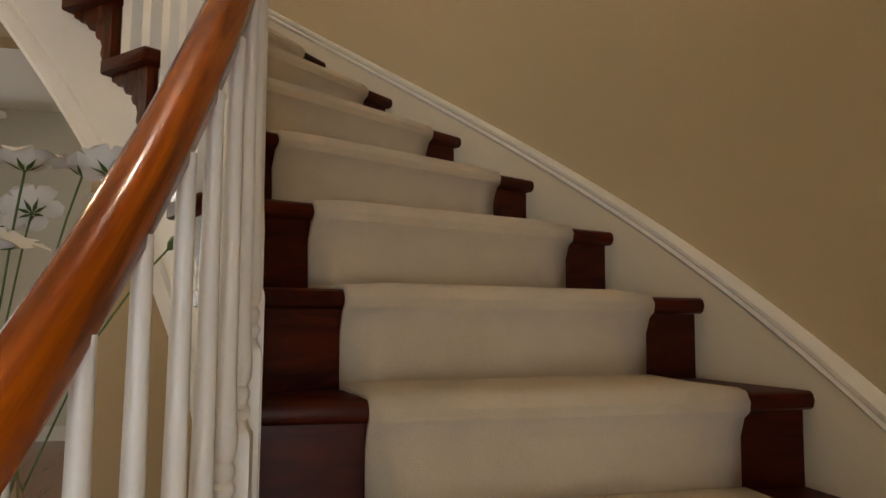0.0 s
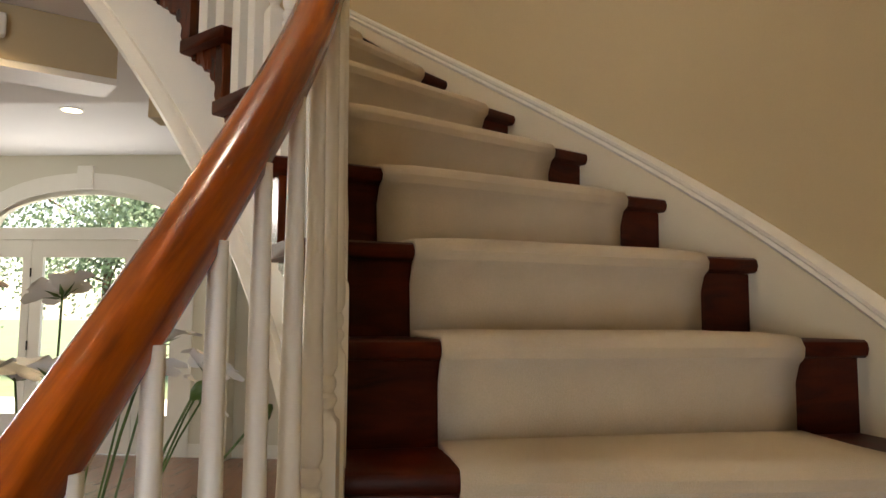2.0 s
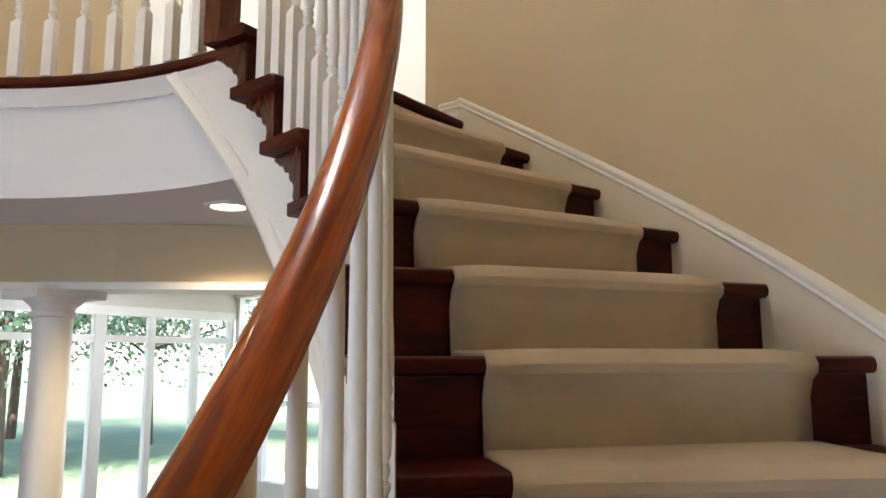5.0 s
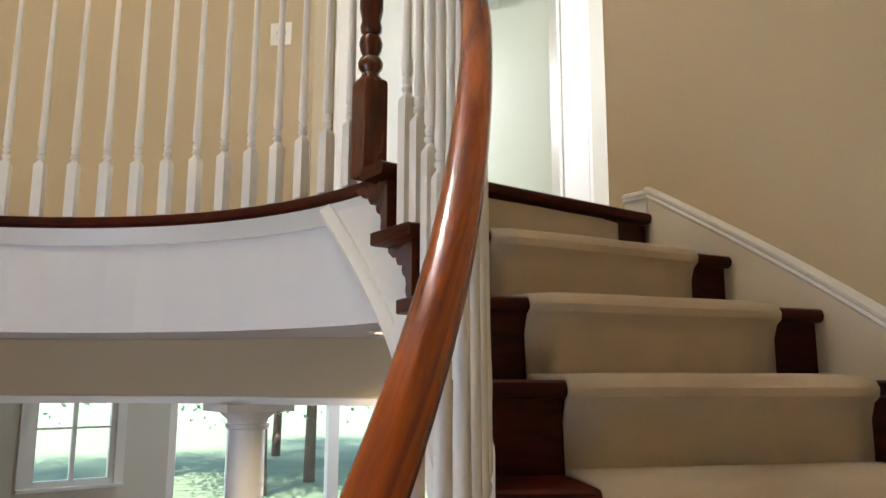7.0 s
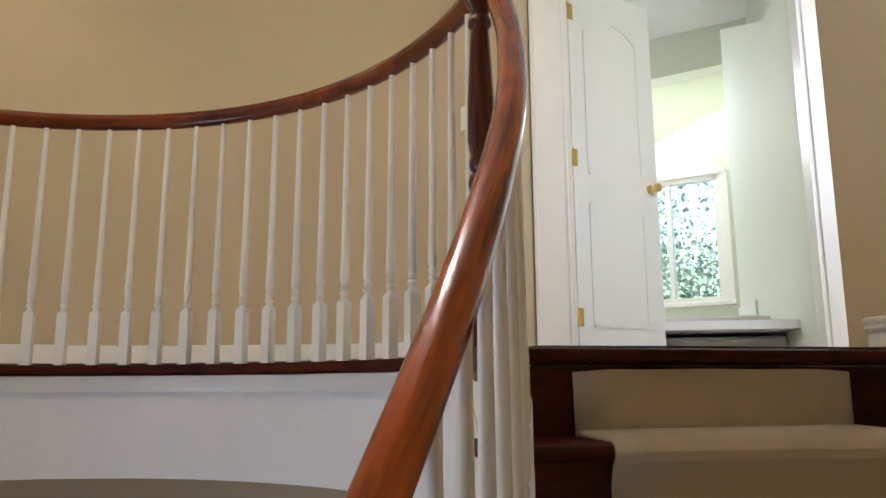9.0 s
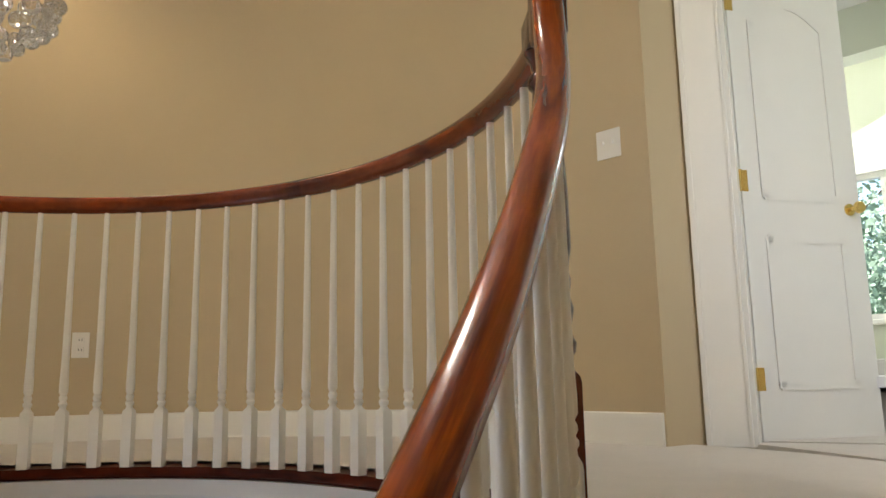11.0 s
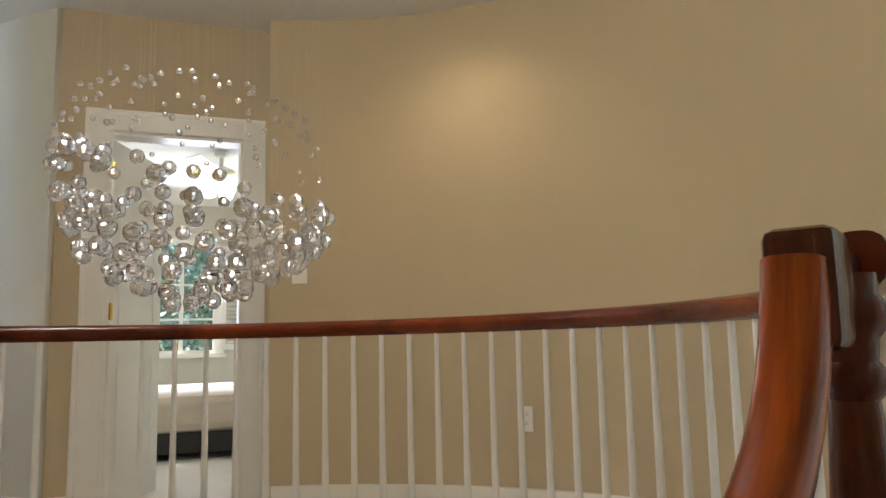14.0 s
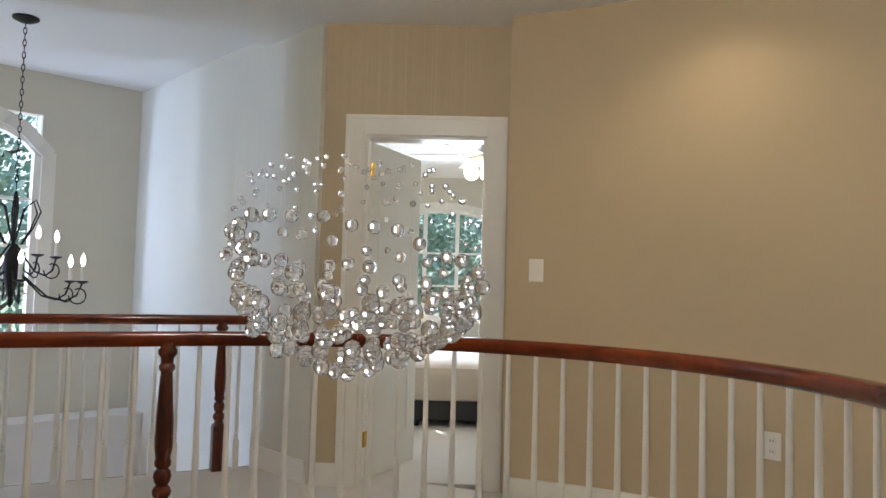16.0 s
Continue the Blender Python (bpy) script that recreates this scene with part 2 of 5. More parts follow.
def sweep(bm, path, profile, sides=None, closed=False, twist=None):
    """Carries a profile of (out, up) pairs along a path; sides gives the sideways direction at each point."""
    rings = []
    k = len(path)
    for i, p in enumerate(path):
        a, b = Vector(path[max(i - 1, 0)]), Vector(path[min(i + 1, k - 1)])
        if closed:
            a, b = Vector(path[(i - 1) % k]), Vector(path[(i + 1) % k])
        t = (b - a).normalized()
        s = Vector(sides[i]) if sides is not None else t.cross(Vector((0, 0, 1)))
        s = (s - t * s.dot(t)).normalized()
        u = s.cross(t)
        rings.append([bm.verts.new(Vector(p) + s * x + u * y) for x, y in profile])
    n = len(profile)
    uv = bm.loops.layers.uv.verify()
    run = [0.0]
    for p, q in zip(path, path[1:]):
        run.append(run[-1] + (Vector(q) - Vector(p)).length)
    pairs = list(zip(rings, rings[1:])) + ([(rings[-1], rings[0])] if closed else [])
    for i, (a, b) in enumerate(pairs):
        for j in range(n):
            f = bm.faces.new((a[j], a[(j + 1) % n], b[(j + 1) % n], b[j]))
            for loop, st in zip(f.loops, ((i, j), (i, j + 1), (i + 1, j + 1), (i + 1, j))):
                loop[uv].uv = (run[min(st[0], k - 1)], 0.18 * math.sin(math.pi * st[1] / n))
    if not closed:
        bm.faces.new(rings[0][::-1])
        bm.faces.new(rings[-1])
    return bm


def tube(bm, path, r, n=6):
    ring = [(r * math.cos(2 * math.pi * k / n), r * math.sin(2 * math.pi * k / n)) for k in range(n)]
    up = Vector((0.31, 0.52, 0.80))
    sides = []
    for i in range(len(path)):
        t = (Vector(path[min(i + 1, len(path) - 1)]) - Vector(path[max(i - 1, 0)])).normalized()
        sides.append(t.cross(up))
    return sweep(bm, path, ring, sides)


def val(f, a):
    return f(a) if callable(f) else f


def sector(bm, c, r0, r1, a0, a1, z0, z1, n=24):
    """A solid piece of a ring round c between two radii and angles (degrees); heights and radii may change with the angle."""
    rings = []
    for i in range(n + 1):
        d = a0 + (a1 - a0) * i / n
        q = radians(d)
        cs, sn = math.cos(q), math.sin(q)
        A, B = val(r0, d), val(r1, d)
        zz0, zz1 = val(z0, d), val(z1, d)
        rings.append([bm.verts.new((c[0] + r * cs, c[1] + r * sn, z)) for r, z in ((A, zz0), (B, zz0), (B, zz1), (A, zz1))])
    for a, b in zip(rings, rings[1:]):
        for j in range(4):
            bm.faces.new((a[j], a[(j + 1) % 4], b[(j + 1) % 4], b[j]))
    bm.faces.new(rings[0][::-1])
    bm.faces.new(rings[-1])
    return bm


def prism(bm, outline, z0, z1):
    """A flat solid over an outline of (x, y) pairs."""
    lo = [bm.verts.new((x, y, z0)) for x, y in outline]
    hi = [bm.verts.new((x, y, z1)) for x, y in outline]
    n = len(outline)
    for i in range(n):
        bm.faces.new((lo[i], lo[(i + 1) % n], hi[(i + 1) % n], hi[i]))
    bm.faces.new(lo[::-1])
    bm.faces.new(hi)
    return bm


def arc(c, r, a0, a1, z, n):
    """Points on an arc round c, with the outward direction at each."""
    pts, out = [], []
    for i in range(n + 1):
        d = a0 + (a1 - a0) * i / n
        q = radians(d)
        rr = val(r, d)
        pts.append((c[0] + rr * math.cos(q), c[1] + rr * math.sin(q), val(z, d)))
        out.append((math.cos(q), math.sin(q), 0))
    return pts, out


# ---- plan: upper floor at height 0, ground floor 17 risers below ----
RISE, STEP, RISERS = 0.18, 8.12, 17
GROUND, TOP = -RISE * RISERS, 2.67
R_WALL, R_RUN_IN, R_RUN_OUT = 2.126, 1.262, 1.951
BAL, BAL_R = (-0.246, 0.148), 1.376
HALL, HALL_R = (-0.20, 0.15), 2.53


def nose(d):
    """Height of the line through the nosings."""
    return RISE * d / STEP


def inner(d):
    """Radius of the baluster line beside the well."""
    return float(np.interp(d, (-140, -95, -70, -50, -30, -12, 0, 4), (1.10, 1.10, 1.080, 1.068, 1.068, 1.080, 1.103, 1.117)))


# ---- large structure ----
bm = sector(bmesh.new(), (0, 0), R_WALL, R_WALL + 0.14, -132, -14, GROUND, TOP, 60)
structure("wall_stair", bm, WALL, "curved beige painted wall beside the staircase", "wall", True)
bm = sector(bmesh.new(), (0, 0), R_WALL, R_WALL + 0.14, -14, 4, -0.75, TOP, 12)
structure("wall_stair_top", bm, WALL, "curved beige painted wall above the landing steps", "wall", True)
bm = sector(bmesh.new(), HALL, HALL_R, HALL_R + 0.14, 40.2, 136.6, -0.37, TOP, 48)
structure("wall_hall", bm, WALL, "curved beige painted wall behind the upper gallery", "wall", True)
path, out = arc(HALL, HALL_R - 0.008, 40.4, 136.2, 0, 48)
structure("baseboard_hall", sweep(bmesh.new(), path, ((0.008, 0.0), (-0.008, 0.0), (-0.008, 0.11), (-0.003, 0.13), (0.008, 0.135)), out), WHITE, "white painted baseboard along the curved wall", "baseboard", True)

# landing door wall
LX, DY0, DY1 = R_WALL, 0.20, 1.845
structure("wall_landing", boxes((LX, 0.145, -0.37, LX + 0.14, DY0, TOP)), WALL, "beige painted end of the stair wall", "wall")
DM = Matrix.Translation((2.07, 1.83, 0)) @ pose(0, 0, 0, 0, 0, -25.5)      # local x along the door wall, y into the sunroom
bm = bmesh.new()
for d in ((-0.18, 0, -0.37, 0.0, 0.14, TOP), (0.0, 0, 2.05, 1.12, 0.14, TOP), (1.12, 0, -0.1, 1.9, 0.14, TOP)):
    box(bm, *d, m=DM)
structure("wall_sunroom_door", bm, WALL_PALE, "pale painted wall around the double doorway", "wall")
structure("wall_landing_return", prism(bmesh.new(), ((1.732, 1.783), (1.915, 1.904), (1.98, 2.02), (1.72, 1.96)), 0, TOP), WALL, "short painted wall return beside the doorway", "wall")
# unseen closing wall; its opening is cut only for the landing fill light
structure("wall_landing_close", boxes((3.7, 0.05, -0.1, 3.84, 1.4, TOP), (LX + 0.14, -0.09, -0.1, 3.84, 0.05, 0.8), (LX + 0.14, -0.09, 2.1, 3.84, 0.05, TOP), (LX + 0.14, -0.09, 0.8, 2.32, 0.05, 2.1), (3.0, -0.09, 0.8, 3.84, 0.05, 2.1)), WALL, "unseen beige wall closing the landing around an added light opening", "wall")
# unseen slab added only to keep direct sun off the landing floor
structure("sun_blocker_landing", boxes((2.3, -1.5, 2.2, 4.2, -0.092, 2.32)), WHITE_FLAT, "unseen white slab added to keep sun out of the landing opening", "eave")
structure("floor_landing", prism(bmesh.new(), ((2.24, 0.05), (3.7, 0.05), (3.7, 1.15), (2.05, 1.93), (2.24, 1.3)), -0.1, 0.0115), CARPET, "pale cream carpet on the landing", "floor")


def casing(name, width, head, m, label, deep=0.14, w=0.085):
    """Moulded door casing with its jambs round an opening along local x."""
    root = thing(name, label, "door casing", "", "structure")
    for y0, y1 in ((-0.018, 0.0), (deep, deep + 0.018)):
        lip = (y0 - 0.008, y0 + 0.001) if y0 < 0 else (y1 - 0.001, y1 + 0.008)
        for x0, x1 in ((-w, 0.0), (width, width + w)):
            xo = x0 if x0 < 0 else x1 - 0.022
            xi = x1 - 0.012 if x0 < 0 else x0
            bm = boxes((x0, y0, 0, x1, y1, head + w), bevel=0.003)
            box(bm, xo, lip[0], 0, xo + 0.022, lip[1], head + w, bevel=0.003)
            box(bm, xi, lip[0] + 0.003, 0, xi + 0.012, lip[1] - 0.003, head, bevel=0.001)
            part("casing_leg", bm, WHITE, root)
        bm = boxes((0.0, y0, head, width, y1, head + w), bevel=0.003)
        box(bm, -w + 0.022, lip[0], head + w - 0.022, width + w - 0.022, lip[1], head + w, bevel=0.003)
        box(bm, 0.0, lip[0] + 0.003, head, width, lip[1] - 0.003, head + 0.012, bevel=0.001)
        part("casing_head", bm, WHITE, root)
    part("jamb", boxes((0.0, 0.002, 0, 0.018, deep - 0.002, head)), WHITE, root)
    part("jamb", boxes((width - 0.018, 0.002, 0, width, deep - 0.002, head)), WHITE, root)
    part("head_jamb", boxes((0.018, 0.002, head - 0.018, width - 0.018, deep - 0.002, head)), WHITE, root)
    root.matrix_world = m
    return root


def door_leaf(name, width, height, m, label, thick=0.036, group=""):
    """Panelled door, hinged at local x = 0, its face along local x."""
    root = thing(name, label, "door", group)
    bm = boxes((0, 0, 0.008, width, thick, height), bevel=0.002)
    body = part("door_panel", bm, WHITE, root)
    s = 0.11
    for side, y in ((0, -0.006), (1, thick)):
        for z0, z1, archd in ((0.22, 0.82, False), (1.0, height - 0.16, True)):
            bm = bmesh.new()
            ring = [(s, z0), (width - s, z0), (width - s, z1 - (0.10 if archd else 0))]
            if archd:
                for k in range(1, 8):
                    u = k / 8
                    ring.append((width - s - (width - 2 * s) * u, z1 - 0.10 + 0.10 * math.sin(math.pi * u)))
            ring.append((s, z1 - (0.10 if archd else 0)))
            n = len(ring)
            pts = [(x, y + 0.003, z) for x, z in ring]
            for i in range(n):
                a, b = Vector(pts[i]), Vector(pts[(i + 1) % n])
                d = (b - a).normalized()
                up = Vector((0, 1, 0))
                sd = d.cross(up)
                e = d * 0.006
                q = [a - e - sd * 0.017, b + e - sd * 0.017, b + e + sd * 0.017, a - e + sd * 0.017]
                lo = [bm.verts.new(p - up * 0.003) for p in q]
                hi = [bm.verts.new(a + (p - a) * 1.0 - sd * (0.005 if j in (2, 3) else -0.005) + up * 0.007) for j, p in enumerate(q)]
                for j in range(4):
                    bm.faces.new((lo[j], lo[(j + 1) % 4], hi[(j + 1) % 4], hi[j]))
                bm.faces.new(lo[::-1])
                bm.faces.new(hi)
            part("panel_moulding", bm, WHITE, body)
    for z in (0.25, 1.06, height - 0.17):
        bm = lathe(bmesh.new(), ((0.008, -0.045), (0.008, 0.045)), 8, pose(-0.006, -0.004, z))
        box(bm, 0.0, -0.002, z - 0.045, 0.03, -0.0005, z + 0.045)
        box(bm, -0.038, -0.002, z - 0.045, -0.008, -0.0005, z + 0.045)
        part("hinge", bm, BRASS, body, "polished brass hinge")
    for y, sgn in ((0.0, 90), (thick, -90)):
        bm = lathe(bmesh.new(), ((0.026, 0), (0.026, 0.006), (0.010, 0.012), (0.009, 0.035), (0.022, 0.042), (0.027, 0.055), (0.022, 0.068), (0.008, 0.072)), 16, pose(width - 0.06, y, 0.96, sgn, 0, 0))
        part("door_knob", bm, BRASS, body, "polished brass knob", True)
    root.matrix_world = m
    return root


casing("door_casing_sunroom", 1.12, 2.05, DM, "white moulded casing around the double doorway", w=0.17)
door_leaf("panelled_door", 0.60, 2.03, DM @ pose(0.025, 0.125, 0, 0, 0, 43), "half-open white panelled door with brass knob and hinges")

# floors
inner_pts, outer_pts = [], []
for i in range(41):
    q = radians(-1.5 + 181.5 * i / 40)
    inner_pts.append((BAL[0] + 1.40 * math.cos(q), BAL[1] + 1.40 * math.sin(q)))
    g = radians(max(0.0, -1.5 + 181.5 * i / 40))
    rr = 2.66
    px, py = HALL[0] + rr * math.cos(g), HALL[1] + rr * math.sin(g)
    if math.degrees(g) < 30:
        px, py = 2.25, min(0.05 + 2.25 * math.tan(g), 1.4)
    if math.degrees(g) > 140:
        px, py = -3.28, 1.1 * (180 - math.degrees(g)) / 40
    outer_pts.append((px, py))
inner_pts.append((BAL[0] - 1.40, -1.60))
outer_pts.append((-3.28, -1.60))
bm = bmesh.new()
zs = (-0.392, -0.004)
rows_ = []
for (a, b), (c, d) in zip(inner_pts, outer_pts):
    rows_.append([bm.verts.new(v) for v in ((a, b, zs[0]), (c, d, zs[0]), (c, d, zs[1]), (a, b, zs[1]))])
for p, q in zip(rows_, rows_[1:]):
    for j in range(4):
        bm.faces.new((p[j], p[(j + 1) % 4], q[(j + 1) % 4], q[j]))
bm.faces.new(rows_[0][::-1])
bm.faces.new(rows_[-1])
structure("floor_slab_hall", bm, WHITE_FLAT, "white plastered soffit and edge of the upper gallery", "soffit")
bm = bmesh.new()
rows_ = []
for (a, b), (c, d) in zip(inner_pts, outer_pts):
    w = Vector((c - a, d - b)).normalized() * 0.06
    rows_.append([bm.verts.new(v) for v in ((a + w.x, b + w.y, 0.012), (c, d, 0.012))])
for p, q in zip(rows_, rows_[1:]):
    bm.faces.new((p[0], p[1], q[1], q[0]))
structure("floor_hall", bm, CARPET, "pale cream carpet on the upper gallery", "floor")
# wooden nosing and moulding along the gallery edge
path, out = arc(BAL, 1.40, -1.0, 180, -0.017, 60)
path.append((BAL[0] - 1.40, -1.60, -0.017))
out.append((-1, 0, 0))
structure("nosing_gallery", sweep(bmesh.new(), path, ((0.065, -0.017), (-0.028, -0.017), (-0.036, -0.008), (-0.036, 0.010), (-0.028, 0.02), (0.065, 0.02)), out), TREAD_WOOD, "dark cherry wood edge of the gallery floor", "nosing", True)
path, out = arc(BAL, 1.395, 0, 180, -0.062, 60)
path.append((BAL[0] - 1.395, -1.60, -0.062))
out.append((-1, 0, 0))
structure("trim_gallery", sweep(bmesh.new(), path, ((0.003, -0.03), (-0.006, -0.03), (-0.010, -0.01), (-0.022, 0.012), (-0.026, 0.025), (0.003, 0.025)), out), WHITE, "white crown moulding under the gallery edge", "trim", True)
# ring beam under the gallery with columns
bm = sector(bmesh.new(), BAL, 1.85, 2.05, 30, 188, -0.63, -0.394, 60)
prism(bm, ((1.356, 1.073), (2.04, 0.25), (2.10, 0.45), (1.529, 1.173)), -0.63, -0.394)
structure("beam_ring", bm, WALL, "curved beige beam carried by the round columns", "beam", True)
path, out = arc(BAL, 1.846, 30, 188, -0.62, 60)
path.insert(0, (2.04, 0.25, -0.62))
out.insert(0, (0.77, 0.64, 0))
structure("trim_beam", sweep(bmesh.new(), path, ((0.21, -0.022), (-0.006, -0.022), (-0.006, 0.004), (0.0, 0.008), (0.21, 0.008)), out), WHITE, "white trim along the bottom of the curved beam", "trim", True)


def column(x, y):
    root = thing("round_column", "white painted round column with moulded capital under the gallery", "column", "columns under the gallery")
    z1, h = -0.642, -0.642 - GROUND
    bm = lathe(bmesh.new(), ((0.10, 0.12), (0.085, 0.14), (0.080, 0.2), (0.078, h * 0.5), (0.070, h - 0.10)), 28)
    part("shaft", bm, WHITE, root, "", True)
    bm = lathe(bmesh.new(), ((0.072, h - 0.10), (0.085, h - 0.095), (0.085, h - 0.08), (0.075, h - 0.075), (0.080, h - 0.06), (0.115, h - 0.03)), 28)
    box(bm, -0.135, -0.135, h - 0.03, 0.135, 0.135, h)
    part("capital", bm, WHITE, root, "", True)
    bm = lathe(bmesh.new(), ((0.125, 0.05), (0.135, 0.07), (0.125, 0.09), (0.105, 0.10), (0.105, 0.12)), 28)
    box(bm, -0.15, -0.15, 0, 0.15, 0.15, 0.05)
    part("base", bm, WHITE, root, "", True)
    root.location = (x, y, GROUND)


for d in (38.3, 76.7, 115.0, 153.0):
    column(BAL[0] + 1.95 * math.cos(radians(d)), BAL[1] + 1.95 * math.sin(radians(d)))

# ceilings
structure("ceiling_upper", boxes((-3.30, -2.4, TOP, 3.9, 3.0, TOP + 0.12)), CEILING, "pale painted ceiling over the stairwell", "ceiling")
structure("ceiling_great_room", boxes((-5.7, -4.7, TOP + 0.06, -3.305, 1.2, TOP + 0.2)), CEILING, "white painted ceiling of the tall room", "ceiling")
structure("ceiling_entry", prism(bmesh.new(), ((3.80, -0.5), (7.3, -0.5), (7.3, 7.7), (-5.7, 7.7), (-5.7, 2.95), (0.3, 2.95), (1.6, 2.62), (3.80, 1.6)), 0.205, 0.25), WHITE_FLAT, "white painted ceiling of the entrance hall", "ceiling")
structure("soffit_landing", prism(bmesh.new(), ((2.262, -0.5), (3.95, -0.5), (3.95, 2.1), (2.6, 2.85), (1.7, 2.75), (2.262, 1.3)), -0.14, -0.108), WHITE_FLAT, "white plastered soffit below the landing", "soffit")
bm = boxes((-9, -6, GROUND - 0.2, 7.25, 7.65, GROUND))
structure("floor_ground", bm, FLOOR_WOOD, "red-brown hardwood floor of the entrance hall", "floor")

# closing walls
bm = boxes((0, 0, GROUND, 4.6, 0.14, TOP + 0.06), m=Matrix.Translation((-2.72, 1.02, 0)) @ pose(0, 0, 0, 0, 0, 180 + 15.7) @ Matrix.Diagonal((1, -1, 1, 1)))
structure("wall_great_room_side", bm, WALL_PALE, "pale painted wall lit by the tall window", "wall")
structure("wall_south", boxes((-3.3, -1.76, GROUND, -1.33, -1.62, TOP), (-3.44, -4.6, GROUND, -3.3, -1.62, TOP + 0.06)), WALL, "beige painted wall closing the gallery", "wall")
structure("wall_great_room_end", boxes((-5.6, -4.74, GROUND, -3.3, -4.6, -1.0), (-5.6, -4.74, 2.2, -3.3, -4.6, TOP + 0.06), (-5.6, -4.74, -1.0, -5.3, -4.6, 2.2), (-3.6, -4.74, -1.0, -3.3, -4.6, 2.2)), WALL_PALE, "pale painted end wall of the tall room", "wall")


# ---- staircase ----
def at(r, d, off, z):
    """A point at a radius and angle, shifted along the going."""
    q = radians(d)
    return Vector((r * math.cos(q) - off * math.sin(q), r * math.sin(q) + off * math.cos(q), z))


stair = thing("staircase", "curved staircase with dark cherry treads, risers and scrolled brackets", "staircase")
NOSE = ((0.012, 0.0), (0.004, -0.005), (0.0, -0.0175), (0.004, -0.030), (0.012, -0.035))
for n in range(1, RISERS):
    a, b, z = -STEP * n, -STEP * (n - 1), -RISE * n
    # tread
    bm = bmesh.new()
    rings = []
    for r, e in ((inner(a) - 0.050, 0.006), (inner(a) - 0.044, 0.0), (R_WALL - 0.022, 0.0)):
        ring = [bm.verts.new(at(r, a, o + e, z + h + (-e * 0.5 if h > -0.01 else e * 0.5))) for o, h in NOSE]
        back = 0.045 if r > 1.5 else 0.034
        ring += [bm.verts.new(at(r, b, back, z - 0.035 + e * 0.5)), bm.verts.new(at(r, b, back, z - e * 0.5))]
        rings.append(ring)
    for p, q in zip(rings, rings[1:]):
        for j in range(len(p)):
            bm.faces.new((p[j], p[(j + 1) % len(p)], q[(j + 1) % len(p)], q[j]))
    bm.faces.new(rings[0][::-1])
    bm.faces.new(rings[-1])
    part("tread", bm, TREAD_WOOD, stair, "", True)
for n in range(0, RISERS):
    a, z = -STEP * n, -RISE * n
    # riser
    bm = bmesh.new()
    vs = [bm.verts.new(at(r, a, o, h)) for h in (z - RISE, z - 0.036) for r, o in ((inner(a) - 0.012, 0.030), (R_WALL - 0.024, 0.030), (R_WALL - 0.024, 0.046), (inner(a) - 0.012, 0.046))]
    for q in ((0, 3, 2, 1), (4, 5, 6, 7), (0, 1, 5, 4), (1, 2, 6, 5), (2, 3, 7, 6), (3, 0, 4, 7)):
        bm.faces.new([vs[i] for i in q])
    part("riser", bm, TREAD_WOOD, stair)
    # scrolled bracket on the well side
    bm = bmesh.new()
    outline = [(0.030, -0.036), (0.030, -0.176), (0.046, -0.180), (0.060, -0.172), (0.068, -0.155), (0.064, -0.138), (0.070, -0.122), (0.082, -0.116), (0.090, -0.104), (0.087, -0.090), (0.100, -0.084), (0.112, -0.088), (0.120, -0.078), (0.126, -0.066), (0.142, -0.066), (0.152, -0.058), (0.168, -0.050), (0.170, -0.036)]
    lo, hi = [], []
    for o, h in outline:
        d = a + math.degrees(o / 1.06)
        q = radians(d)
        for r, lst in ((inner(d) - 0.004, lo), (inner(d) - 0.026, hi)):
            lst.append(bm.verts.new((r * math.cos(q), r * math.sin(q), z + h)))
    k = len(outline)
    for i in range(k):
        bm.faces.new((lo[i], lo[(i + 1) % k], hi[(i + 1) % k], hi[i]))
    bm.faces.new(lo[::-1])
    bm.faces.new(hi)
    part("scroll_bracket", bm, CHERRY, stair)
# landing nosing
bm = bmesh.new()
rings = []
for r in (1.05, R_WALL - 0.022):
    ring = [bm.verts.new(at(r, 0, o, h + 0.004)) for o, h in NOSE] + [bm.verts.new(at(r, 0, 0.11, -0.031)), bm.verts.new(at(r, 0, 0.11, 0.004))]
    rings.append(ring)
for j in range(7):
    bm.faces.new((rings[0][j], rings[0][(j + 1) % 7], rings[1][(j + 1) % 7], rings[1][j]))
bm.faces.new(rings[0][::-1])
bm.faces.new(rings[1])
part("landing_nosing", bm, TREAD_WOOD, stair, "", True)
# white string on the well side and plaster soffit below
for n in range(1, RISERS):
    a, b = -STEP * n, -STEP * (n - 1)
    bm = sector(bmesh.new(), (0, 0), lambda d: inner(d), lambda d: inner(d) + 0.04, a + 1.6, b + 1.6, lambda d: max(nose(d) - 0.50, GROUND + 0.001), -RISE * n - 0.036, 5)
    part("string_panel", bm, WHITE, stair, "white painted outer string", True)


def edge(d):
    """Distance of the gallery edge from the stair's centre."""
    q = radians(d)
    k = BAL[0] * math.cos(q) + BAL[1] * math.sin(q)
    return k + math.sqrt(k * k - (BAL[0] ** 2 + BAL[1] ** 2 - 1.40 ** 2))


def string_r(d):
    u = min(1.0, max(0.0, (d + 6) / 8))
    return inner(min(d, 0)) * (1 - u) + (edge(max(d, -3)) - 0.024) * u


